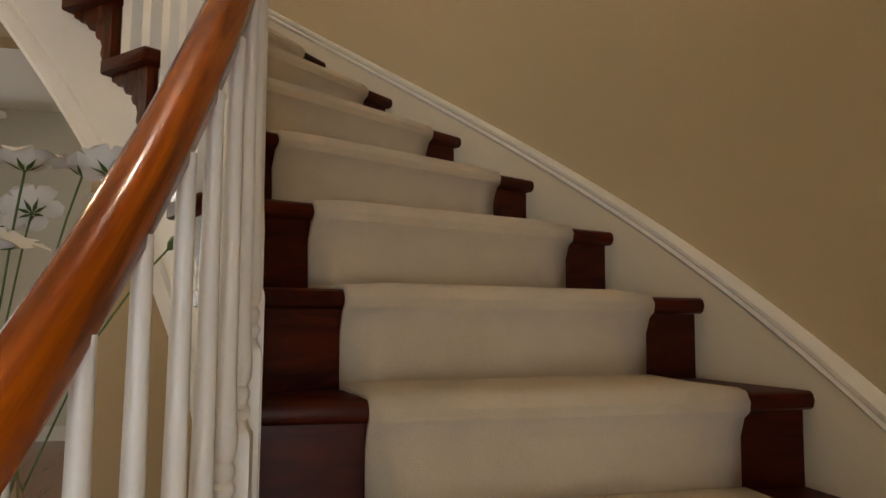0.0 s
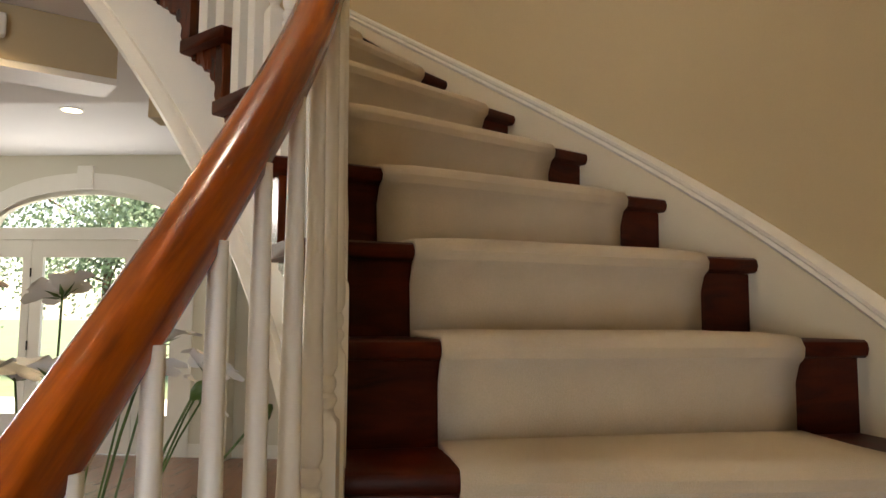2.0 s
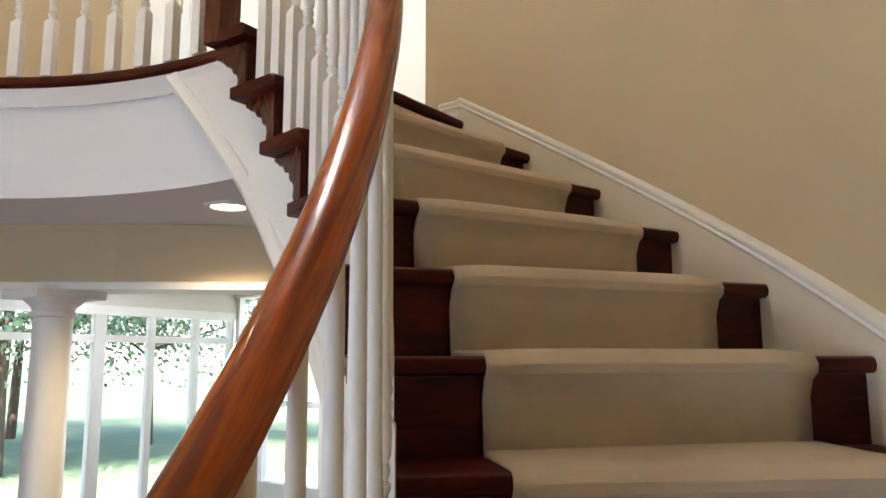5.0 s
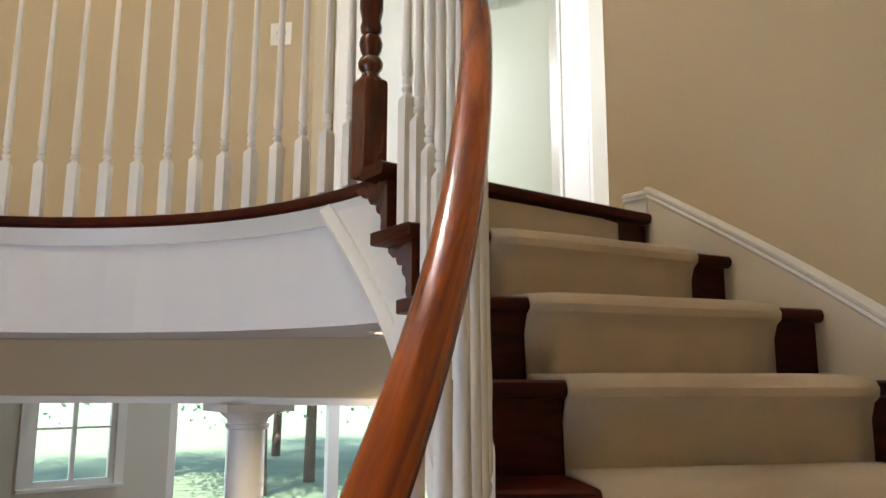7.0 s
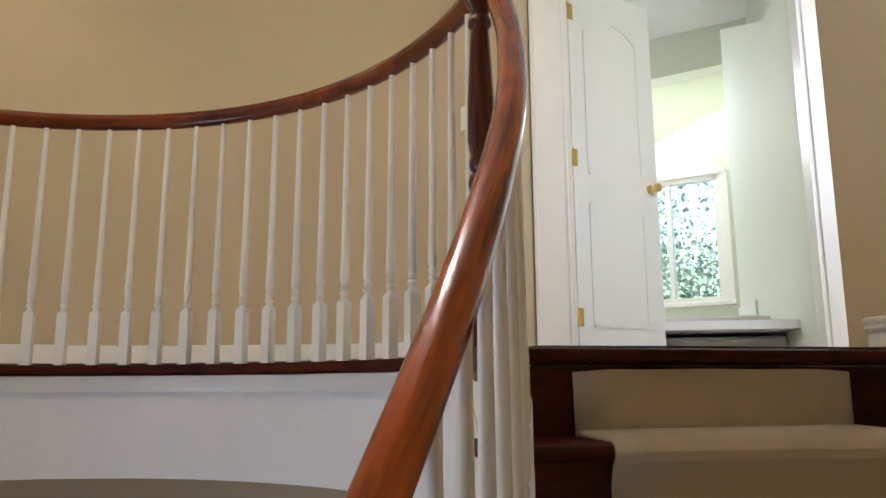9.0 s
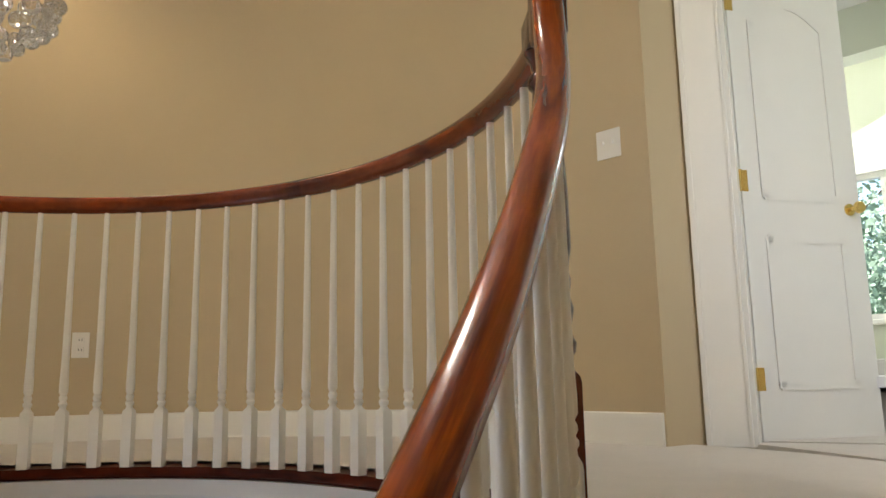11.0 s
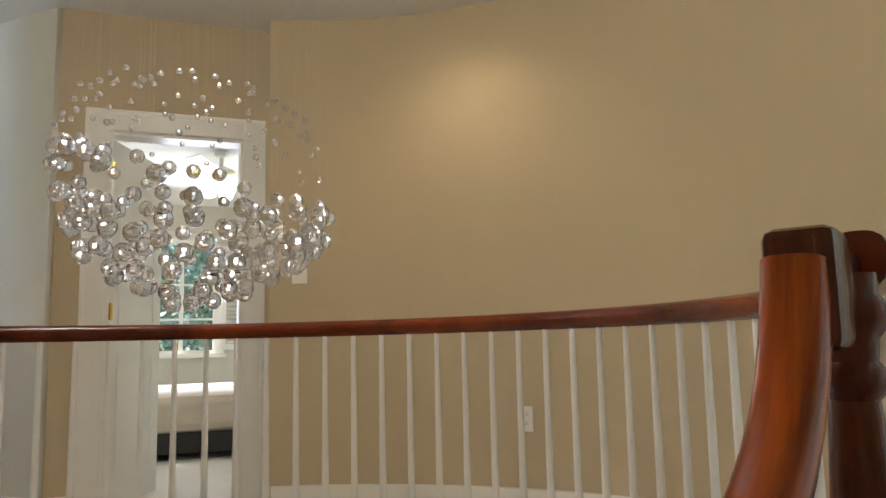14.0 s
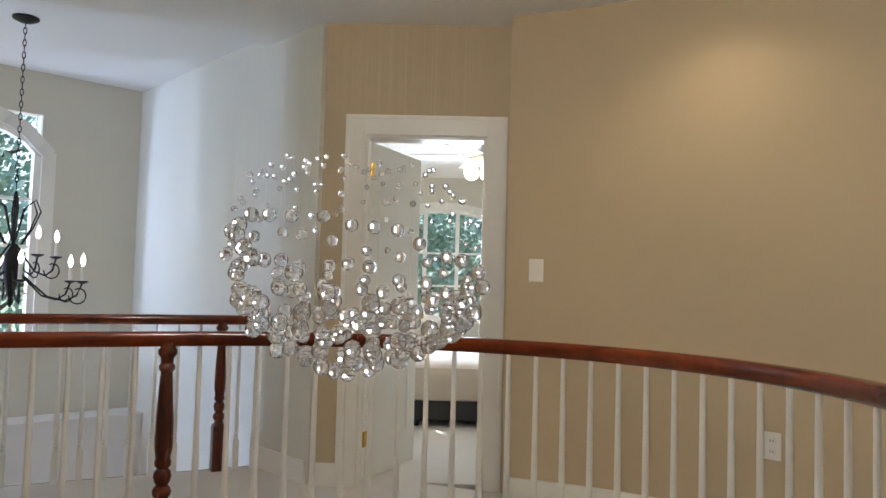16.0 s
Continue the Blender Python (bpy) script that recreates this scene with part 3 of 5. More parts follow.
bm = sector(bmesh.new(), (0, 0), lambda d: string_r(d), lambda d: edge(d) + 0.004, 1.6, 19.6, lambda d: nose(d) - 0.50, -0.060, 18)
part("string_end", bm, WHITE, stair, "white painted end of the string on the gallery edge", True)
path, out = arc((0, 0), lambda d: string_r(d) - 0.002, -112, 19.8, lambda d: nose(d) - 0.488, 92)
part("string_moulding", sweep(bmesh.new(), path, ((0.004, -0.022), (-0.016, -0.022), (-0.022, -0.010), (-0.012, 0.006), (-0.010, 0.020), (0.004, 0.024)), out), WHITE, stair, "white bead moulding", True)
bm = sector(bmesh.new(), (0, 0), lambda d: inner(d) + 0.04, R_WALL, -118, 1.5, lambda d: max(nose(d) - 0.50, GROUND + 0.002), lambda d: max(nose(d) - 0.44, GROUND + 0.02), 70)
part("stair_soffit", bm, WHITE_FLAT, stair, "", True)
# wall string with cap moulding
bm = sector(bmesh.new(), (0, 0), R_WALL - 0.022, R_WALL + 0.002, -136, 0.4, lambda d: max(nose(d) - 0.30, GROUND), lambda d: nose(d) + 0.065, 80)
part("wall_string", bm, CREAM, stair, "cream painted wall string", True)
path, out = arc((0, 0), R_WALL - 0.004, -136, 0.6, lambda d: nose(d) + 0.075, 90)
CAP = ((0.005, -0.026), (-0.020, -0.026), (-0.027, -0.018), (-0.023, -0.010), (-0.030, -0.004), (-0.030, 0.004), (-0.018, 0.011), (0.005, 0.013))
part("string_cap", sweep(bmesh.new(), path, CAP, out), WHITE, stair, "white moulded cap", True)
bm = boxes((LX - 0.020, 0.02, 0.012, LX - 0.002, DY0 - 0.086, 0.062))
sweep(bm, [(LX - 0.004, 0.012, 0.078), (LX - 0.004, DY0 - 0.086, 0.078)], CAP, [(1, 0, 0)] * 2)
part("landing_string", bm, WHITE, stair, "white moulded end of the wall string")

# ---- carpet runner: over every tread, nosing and riser ----
bm = bmesh.new()
T = 0.014
section = []
for n in range(RISERS - 1, 0, -1):
    a, b, z = -STEP * n, -STEP * (n - 1), -RISE * n
    section += [(a, 0.028 - T, z - RISE + 0.004), (a, 0.028 - T, z - 0.075), (a, 0.016 - T, z - 0.045), (a, 0.0 - T, z - 0.032), (a, -0.003 - T, z - 0.014), (a, 0.004 - T * 0.7, z + 0.004), (a, 0.018, z + T)]
    section += [((a + b) / 2, 0.015, z + T), (b, 0.028 - T - 0.01, z + T)]
section += [(0, 0.028 - T, -RISE + 0.012), (0, 0.028 - T, -0.042)]
prev = None
for d, o, z in section:
    row = []
    for k in range(9):
        r = R_RUN_IN + (R_RUN_OUT - R_RUN_IN) * k / 8
        edge = -0.006 if k in (0, 8) else 0.0
        row.append(bm.verts.new(at(r, d, o - edge * 0.4, z + edge * (1 if o > 0.012 else 0.2) + 0.0012 * noise.noise(Vector((r * 9, d * 0.7, z * 9))))))
    if prev:
        for k in range(8):
            bm.faces.new((prev[k], prev[k + 1], row[k + 1], row[k]))
    prev = row
runner = part("stair_runner", bm, RUNNER, None, "", True)
mod = runner.modifiers.new("thickness", "SOLIDIFY")
mod.thickness, mod.offset = 0.012, -1
tagged(runner, "cream wool carpet runner laid down the middle of the stairs", "carpet runner")


# ---- balustrades ----
def baluster_mesh(h, block):
    bm = bmesh.new()
    w = 0.017
    lathe(bm, ((w, 0), (w, block - 0.012), (w * 0.95, block - 0.004), (0.012, block + 0.006), (0.010, block + 0.012), (0.0145, block + 0.020), (0.0145, block + 0.026), (0.010, block + 0.032), (0.0135, block + 0.040), (0.0135, block + 0.047), (0.010, block + 0.054), (0.0145, block + 0.064), (0.0150, block + 0.085), (0.0125, block + 0.25 * (h - block)), (0.0090, h)), 12, square=3)
    bmesh.ops.recalc_face_normals(bm, faces=bm.faces[:])
    me = bpy.data.meshes.new("baluster")
    bm.to_mesh(me)
    bm.free()
    me.materials.append(WHITE)
    me.shade_smooth()
    me.set_sharp_from_angle(angle=radians(35))
    return me


def add_baluster(me, x, y, z, turn, parent):
    ob = new("baluster", me)
    ob.parent = parent
    ob.matrix_basis = pose(x, y, z, 0, 0, turn)
    return ob


RAIL_KNOTS = (-135, -120, -105, -90, -75, -60, -45, -32, -22, -14, -7, -1, 3)


def eased(d, values):
    """A value along the stair between knots, with the corners rounded off."""
    return float(np.mean(np.interp(d + np.linspace(-5, 5, 11), RAIL_KNOTS, values)))


def rail_r(d):
    """Radius of the handrail, swinging outwards towards its upper end."""
    return eased(d, (1.089, 1.064, 1.054, 1.073, 1.085, 1.072, 1.048, 1.050, 1.060, 1.069, 1.087, 1.106, 1.116))


def rail_z(d):
    """Height of the handrail's middle."""
    return nose(d) + eased(d, (0.798, 0.793, 0.782, 0.774, 0.803, 0.842, 0.865, 0.858, 0.831, 0.800, 0.772, 0.756, 0.752))


stair_rail = thing("stair_balustrade", "glossy cherry handrail on white turned balusters", "balustrade")
for n in range(1, RISERS):
    for block, o in ((0.27, 0.052), (0.35, 0.127)):
        d = -STEP * n + math.degrees(o / 1.09)
        r = 0.4 * inner(d) + 0.6 * rail_r(d)
        foot = -RISE * n - 0.002
        add_baluster(baluster_mesh(rail_z(d) - 0.020 - foot, block), r * math.cos(radians(d)), r * math.sin(radians(d)), foot, d, stair_rail)
LOAF = []
for k in range(24):
    q = 2 * math.pi * k / 24
    c, s = math.cos(q), math.sin(q)
    f = 1 / (abs(c) ** 3.0 + abs(s) ** 3.0) ** (1 / 3.0)
    x, y = 0.0262 * c * f, 0.0295 * s * f
    if -0.022 < y < -0.002:
        x *= 0.86
    if y < -0.02:
        x *= 0.72
    LOAF.append((x, y))
path, out = [], []
for i in range(120):
    d = -140 + 137.4 * i / 119
    r = rail_r(d)
    path.append((r * math.cos(radians(d)), r * math.sin(radians(d)), rail_z(d)))
    out.append((math.cos(radians(d)), math.sin(radians(d)), 0))
for d, z in ((-1.4, 0.728), (-0.3, 0.752), (0.7, 0.779), (1.6, 0.809), (2.3, 0.842), (2.9, 0.880), (3.2, 0.905)):
    r = rail_r(d)
    path.append((r * math.cos(radians(d)), r * math.sin(radians(d)), z))
    out.append((math.cos(radians(d)), math.sin(radians(d)), 0))
part("handrail", sweep(bmesh.new(), path, LOAF, out), RAIL_WOOD, stair_rail, "glossy orange-brown handrail with steep upward end", True)
bm = bmesh.new()
m = pose(1.114, 0.080, 0.890, 0, 0, 4)
box(bm, -0.029, -0.034, -0.055, 0.029, 0.030, 0.045, m, 0.010)
box(bm, -0.025, 0.02, -0.030, 0.025, 0.125, 0.034, m, 0.008)
part("gooseneck_cap", bm, CHERRY, stair_rail, "dark cherry block at the rail's upper end", True)


def newel(parent, x, y, z, h, name="newel_post"):
    """Turned post with a square foot."""
    w = 0.036
    prof = ((w, 0), (w, 0.27), (w * 0.93, 0.28), (0.026, 0.295), (0.024, 0.305), (0.034, 0.32), (0.036, 0.335), (0.030, 0.348), (0.022, 0.356), (0.030, 0.372), (0.034, 0.392), (0.030, 0.41), (0.022, 0.42), (0.030, 0.43), (0.031, 0.445), (0.027, 0.46), (0.034, 0.50), (0.033, 0.60), (0.024, h - 0.14), (0.022, h - 0.115), (0.030, h - 0.105), (0.030, h - 0.09), (0.023, h - 0.08), (0.025, h - 0.06), (0.036, h - 0.045), (0.036, h - 0.03), (0.028, h - 0.02), (0.028, h))
    ob = part(name, lathe(bmesh.new(), prof, 20, square=3), CHERRY, parent, "dark cherry turned post", True)
    ob.location = (x, y, z)
    return ob


gallery_rail = thing("gallery_balustrade", "curved cherry handrail on white turned balusters around the well", "balustrade")
newel(gallery_rail, 1.118, 0.185, 0.003, 0.90)
RAIL_Z = 0.915
gal_me = baluster_mesh(RAIL_Z - 0.026 - 0.003, 0.19)
A0, DA = 6.28, 4.757
for k in range(0, 37):
    d = A0 + DA * k
    add_baluster(gal_me, BAL[0] + BAL_R * math.cos(radians(d)), BAL[1] + BAL_R * math.sin(radians(d)), 0.003, d, gallery_rail)
PX = BAL[0] - BAL_R
newel(gallery_rail, PX + 0.004, BAL[1] - 0.060, 0.003, 0.90)
for k in range(1, 15):
    add_baluster(gal_me, PX, BAL[1] - 0.060 - 0.114 * k, 0.003, 0, gallery_rail)
path, out = arc(BAL, BAL_R, 2.0, 180, RAIL_Z, 80)
path += [(PX, -0.3, RAIL_Z), (PX, -1.62, RAIL_Z)]
out += [(-1, 0, 0), (-1, 0, 0)]
part("handrail", sweep(bmesh.new(), path, LOAF, out), RAIL_DARK, gallery_rail, "dark cherry level handrail", True)

far_rail = thing("great_room_balustrade", "cherry handrail on white balusters overlooking the tall room", "balustrade")
FX, FAR_Z = -3.24, 0.915
newel(far_rail, FX, 0.62, 0.003, 0.90)
path = [(FX + 0.02, 0.93, FAR_Z), (FX, 0.62, FAR_Z), (FX - 0.02, -0.3, FAR_Z), (FX - 0.02, -1.62, FAR_Z)]
part("handrail", sweep(bmesh.new(), path, LOAF), RAIL_DARK, far_rail, "dark cherry level handrail", True)
part("rail_rosette", lathe(bmesh.new(), ((0.055, 0), (0.055, 0.012), (0.04, 0.02), (0.02, 0.024)), 20, pose(FX + 0.02, 0.915, RAIL_Z, 90, 0, 10)), CHERRY, far_rail, "round dark cherry wall rosette", True)
for k in range(1, 20):
    if k < 18:
        add_baluster(gal_me, FX - 0.01, 0.62 - 0.125 * k, 0.003, 0, far_rail)
for k in (1, 2):
    add_baluster(gal_me, FX + 0.01, 0.62 + 0.105 * k, 0.003, 0, far_rail)
structure("nosing_great_room", boxes((FX - 0.09, -1.62, -0.03, FX + 0.02, 0.90, 0.003)), TREAD_WOOD, "dark cherry edge of the gallery floor", "nosing")

# ---- bedroom doorway ----
BM = Matrix.Translation((-2.64, 1.155, 0)) @ pose(0, 0, 0, 0, 0, 60.7)   # local x along the wall, y into the bedroom
bm = bmesh.new()
for d in ((-0.13, 0, -0.37, 0.115, 0.14, TOP), (0.115, 0, 2.015, 0.815, 0.14, TOP), (0.815, 0, -0.37, 1.10, 0.14, TOP)):
    box(bm, *d, m=BM)
structure("wall_bedroom_door", bm, WALL, "beige painted wall around the bedroom doorway", "wall")
casing("door_casing_bedroom", 0.70, 2.015, BM @ pose(0.115, 0, 0), "white moulded casing around the bedroom doorway", w=0.115)
door_leaf("panelled_door", 0.67, 2.0, BM @ pose(0.14, 0.135, 0, 0, 0, 68), "open white panelled bedroom door with brass hinges")

# ---- bedroom ----
room = ((-0.15, 0.142), (2.6, 0.142), (2.6, 4.5), (-1.9, 4.5))


def placed(ob, m):
    ob.matrix_world = m
    return ob


placed(structure("floor_bedroom", prism(bmesh.new(), room, -0.05, 0.010), CARPET, "pale cream carpet in the bedroom", "floor"), BM)
placed(structure("ceiling_bedroom", prism(bmesh.new(), room, 2.45, 2.5), CEILING, "white painted bedroom ceiling", "ceiling"), BM)
placed(structure("wall_bedroom_back", boxes((-2.0, 4.5, -0.05, 2.7, 4.6, 0.80), (-2.0, 4.5, 2.10, 2.7, 4.6, 2.5), (-2.0, 4.5, 0.80, -0.15, 4.6, 2.10), (0.98, 4.5, 0.80, 2.7, 4.6, 2.10)), WALL_PALE, "pale painted bedroom wall with an arched window", "wall"), BM)
placed(structure("wall_bedroom_side", boxes((2.6, 0.0, -0.05, 2.7, 4.5, 2.5), (1.10, 0.0, -0.05, 2.6, 0.14, 2.5)), WALL_PALE, "pale painted bedroom side wall", "wall"), BM)


def casement(name, w, h, m, label, cols=2, rows=3, rise=0.0, frame=0.05, trim=0.09, bars=True):
    """Window in a wall: local x across, y outwards, sill at the origin; an arched head rises by 'rise'."""
    root = thing(name, label, "window", "", "structure")

    def head(x):
        u = (x - w / 2) / (w / 2)
        return h + (rise * math.sqrt(max(0.0, 1 - u * u * 0.96)) - rise * 0.2 if rise else 0.0)
    bm = boxes((0, 0.0, 0, frame, 0.08, head(0)), (w - frame, 0.0, 0, w, 0.08, head(w)), (frame, 0.0, 0, w - frame, 0.08, frame))
    steps = 14 if rise else 1
    for k in range(steps):
        x0, x1 = w * k / steps, w * (k + 1) / steps
        vs = [bm.verts.new((x, y, z)) for y in (0.0, 0.08) for x, z in ((x0, head(x0) - frame), (x1, head(x1) - frame), (x1, head(x1)), (x0, head(x0)))]
        for q in ((0, 1, 2, 3), (7, 6, 5, 4), (0, 4, 5, 1), (1, 5, 6, 2), (2, 6, 7, 3), (3, 7, 4, 0)):
            bm.faces.new([vs[i] for i in q])
    part("window_frame", bm, WHITE, root)
    if trim:
        pts = [(-trim / 2, -0.008, 0.0), (-trim / 2, -0.008, head(0))]
        pts += [(w * k / 14, -0.008, head(w * k / 14) + trim / 2) for k in range(15)]
        pts += [(w + trim / 2, -0.008, head(w)), (w + trim / 2, -0.008, 0.0)]
        bm = bmesh.new()
        for a, b in zip(pts, pts[1:]):
            a, b = Vector(a), Vector(b)
            d = (b - a).normalized()
            s = d.cross(Vector((0, 1, 0))) * trim / 2
            e = d * 0.01
            vs = [bm.verts.new(p + Vector((0, y, 0))) for y in (-0.012, 0.010) for p in (a - e - s, b + e - s, b + e + s, a - e + s)]
            for q in ((0, 1, 2, 3), (7, 6, 5, 4), (0, 4, 5, 1), (1, 5, 6, 2), (2, 6, 7, 3), (3, 7, 4, 0)):
                bm.faces.new([vs[i] for i in q])
        part("window_casing", bm, WHITE, root)
    part("window_sill", boxes((-0.10, -0.07, -0.04, w + 0.10, 0.06, 0.0), bevel=0.006), WHITE, root)
    for k in range(1, cols):
        x = w * k / cols
        part("mullion", boxes((x - 0.022, 0.005, frame, x + 0.022, 0.07, head(x) - frame)), WHITE, root)
    if bars:
        for k in range(1, rows):
            z = h * k / rows
            part("glazing_bar", boxes((frame, 0.02, z - 0.011, w - frame, 0.055, z + 0.011)), WHITE, root)
    for k in range(cols):
        x0, x1 = w * k / cols + 0.02, w * (k + 1) / cols - 0.02
        bm = bmesh.new()
        top = min(head(x0), head(x1)) - frame * 0.5
        box(bm, x0, 0.036, frame * 0.5, x1, 0.040, top)
        pane = part("pane", bm, PANE, root)
        pane.visible_shadow = False
    root.matrix_world = m
    return root


casement("window_1", 1.13, 1.14, BM @ pose(-0.15, 4.5, 0.80), "white arched bedroom window with glazing bars", 3, 3, 0.17, 0.04, 0.08)
shutter = thing("window_shutter", "white louvred window shutter beside the bedroom window", "shutter")
part("shutter_frame", boxes((0, 0, 0, 0.05, 0.03, 1.15), (0.35, 0, 0, 0.40, 0.03, 1.15), (0.05, 0, 0, 0.35, 0.03, 0.06), (0.05, 0, 1.09, 0.35, 0.03, 1.15)), WHITE, shutter)
for k in range(22):
    part("louvre", boxes((-0.15, -0.020, -0.003, 0.15, 0.020, 0.003), m=pose(0.20, 0.015, 0.085 + k * 0.0462, 35, 0, 0)), WHITE, shutter)
shutter.matrix_world = BM @ pose(1.02, 4.42, 0.84)
bed = thing("bed", "low bed with beige cover on a black base", "bed")
part("bed_base", boxes((0.0, 0.05, 0.05, 1.9, 1.9, 0.21), bevel=0.01), BLACK, bed, "black bed base")
for x in (0.05, 1.03, 1.80):
    part("leg", boxes((x, 0.06, 0, x + 0.07, 0.13, 0.05)), BLACK, bed)
bm = boxes((-0.02, 0.0, 0.21, 1.92, 1.95, 0.50), bevel=0.07)
bmesh.ops.subdivide_edges(bm, edges=bm.edges[:], cuts=3, use_grid_fill=True)
for v in bm.verts:
    v.co += Vector((0, 0, 1)) * 0.018 * noise.noise(v.co * 3.1) + Vector((0, 1, 0)) * 0.012 * noise.noise(v.co * 4.3 + Vector((7, 0, 0)))
part("bed_cover", bm, FABRIC, bed, "beige quilted cover", True)
bed.matrix_world = BM @ pose(-0.75, 1.90, 0.010)
fan = thing("ceiling_fan", "white ceiling fan with lit glass globes", "ceiling fan")
part("down_rod", lathe(bmesh.new(), ((0.06, -0.02), (0.05, -0.05), (0.016, -0.06), (0.016, -0.16)), 14), WHITE, fan, "", True)
part("motor", lathe(bmesh.new(), ((0.05, -0.14), (0.11, -0.17), (0.12, -0.22), (0.09, -0.26), (0.04, -0.27)), 18), WHITE, fan, "", True)
for k in range(5):
    part("blade", boxes((0.12, -0.06, -0.004, 0.62, 0.06, 0.004), m=pose(0, 0, -0.20, 10, 0, 72 * k + 20), bevel=0.002), WHITE, fan)
for k in range(3):
    a = radians(120 * k)
    part("globe", lathe(bmesh.new(), ((0.03, 0.0), (0.055, -0.03), (0.062, -0.07), (0.045, -0.11), (0.012, -0.125)), 14, pose(0.09 * math.cos(a), 0.09 * math.sin(a), -0.27)), BULB, fan, "lit frosted glass globe", True)
fan.location = (-3.95, 2.84, 2.45)

# ---- tall room beyond the gallery ----
GM = Matrix(((0.27, -0.963, 0, -5.29), (-0.963, -0.27, 0, 0.29), (0, 0, 1, 0), (0, 0, 0, 1)))
bm = boxes((-0.1, 0.0, GROUND, 0.74, 0.14, TOP + 0.06), (2.44, 0.0, GROUND, 5.2, 0.14, TOP + 0.06), (0.74, 0.0, GROUND, 2.44, 0.14, 0.66), (0.74, 0.0, 2.40, 2.44, 0.14, TOP + 0.06))
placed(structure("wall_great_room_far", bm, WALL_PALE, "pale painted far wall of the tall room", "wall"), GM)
casement("window_2", 1.70, 1.44, GM @ pose(0.74, 0.0, 0.66), "tall arched white window of the high room", 3, 4, 0.36, 0.05, 0.10)
placed(structure("ledge_great_room", boxes((-0.06, -0.30, GROUND, 2.6, -0.002, 0.06), (-0.06, -0.33, 0.06, 2.6, -0.002, 0.10)), WHITE_FLAT, "pale grey panelled ledge below the arched window", "ledge"), GM)
structure("baseboard_great_room_side", boxes((0, -0.016, 0.012, 0.62, -0.001, 0.14), m=Matrix.Translation((-2.74, 1.013, 0)) @ pose(0, 0, 0, 0, 0, 195.7) @ Matrix.Diagonal((1, -1, 1, 1))), WHITE, "white painted baseboard below the pale wall", "baseboard")
structure("baseboard_bedroom_door", boxes((-0.13, -0.016, 0.012, -0.002, -0.001, 0.14), m=BM), WHITE, "white painted baseboard beside the bedroom doorway", "baseboard")


def iron_chandelier(x, y, top, hub):
    root = thing("iron_chandelier", "black wrought iron chandelier with candle bulbs on scrolled arms", "chandelier")
    part("canopy", lathe(bmesh.new(), ((0.075, 0.0), (0.075, -0.012), (0.04, -0.03), (0.01, -0.035)), 18, pose(0, 0, top)), IRON, root, "", True)
    links = int((top - 0.03 - (hub + 0.52)) / 0.038)
    for k in range(links):
        bm = bmesh.new()
        z = top - 0.045 - k * 0.038
        pts = [(0.009 * math.cos(q), 0, z + 0.024 * math.sin(q)) for q in np.linspace(0, 2 * math.pi, 9)]
        tube(bm, pts, 0.0028, 5)
        ob = part("chain_link", bm, IRON, root)
        ob.rotation_euler = (0, 0, radians(90 * (k % 2)))
    part("stem", lathe(bmesh.new(), ((0.006, 0.52), (0.014, 0.48), (0.008, 0.44), (0.010, 0.2), (0.045, 0.14), (0.055, 0.06), (0.035, -0.04), (0.012, -0.13), (0.02, -0.15), (0.004, -0.18)), 12, pose(0, 0, hub)), IRON, root, "", True)
    for tier, count, reach, low, turn in ((0, 6, 0.41, -0.05, 8), (1, 4, 0.27, 0.10, 30)):
        for k in range(count):
            a = radians(360 / count * k + turn)
            ca, sa = math.cos(a), math.sin(a)
            prof = [(0.03, 0.10), (0.12, 0.02), (0.22, -0.06), (0.33, -0.085), (0.40, -0.05), (0.43, 0.02)]
            pts = [(ca * r * reach / 0.43, sa * r * reach / 0.43, hub + low + z) for r, z in prof]
            arm = part("arm", tube(bmesh.new(), pts, 0.006, 6), IRON, root, "", True)
            curl = [(reach - 0.02 - 0.055 * math.cos(q) * (1 - 0.05 * q), hub + low - 0.05 - 0.055 * math.sin(q) * (1 - 0.05 * q)) for q in np.linspace(0, 5.2, 12)]
            part("scroll", tube(bmesh.new(), [(ca * r, sa * r, z) for r, z in curl], 0.0045, 5), IRON, arm, "", True)
            up = [(0.01, 0.22), (0.06, 0.42), (0.12, 0.47), (0.15, 0.40), (0.11, 0.30), (0.05, 0.20)]
            if tier == 0:
                part("leaf_scroll", tube(bmesh.new(), [(ca * r, sa * r, hub + z) for r, z in up], 0.005, 5), IRON, root, "", True)
            m = pose(ca * reach, sa * reach, hub + low + 0.02)
            part("candle_cup", lathe(bmesh.new(), ((0.008, 0.0), (0.035, 0.012), (0.036, 0.018), (0.012, 0.020)), 12, m), IRON, arm, "", True)
            part("candle_sleeve", lathe(bmesh.new(), ((0.011, 0.02), (0.011, 0.11)), 10, m), PLASTIC, arm, "ivory candle sleeve", True)
            part("bulb", lathe(bmesh.new(), ((0.006, 0.11), (0.015, 0.135), (0.011, 0.16), (0.002, 0.185)), 10, m), BULB, arm, "lit flame-shaped bulb", True)
    root.location = (x, y, 0)


iron_chandelier(-3.76, -0.53, TOP + 0.06, 1.14)

# ---- crystal chandelier over the well ----
crystal = thing("crystal_chandelier", "chandelier of clear crystal balls hung on fine wires", "chandelier")
CX, CY = -0.143, 0.28
part("canopy", lathe(bmesh.new(), ((0.30, 0.0), (0.30, -0.025), (0.285, -0.04), (0.02, -0.04)), 40, pose(0, 0, TOP - 0.006)), WIRE, crystal, "polished steel ceiling plate", True)


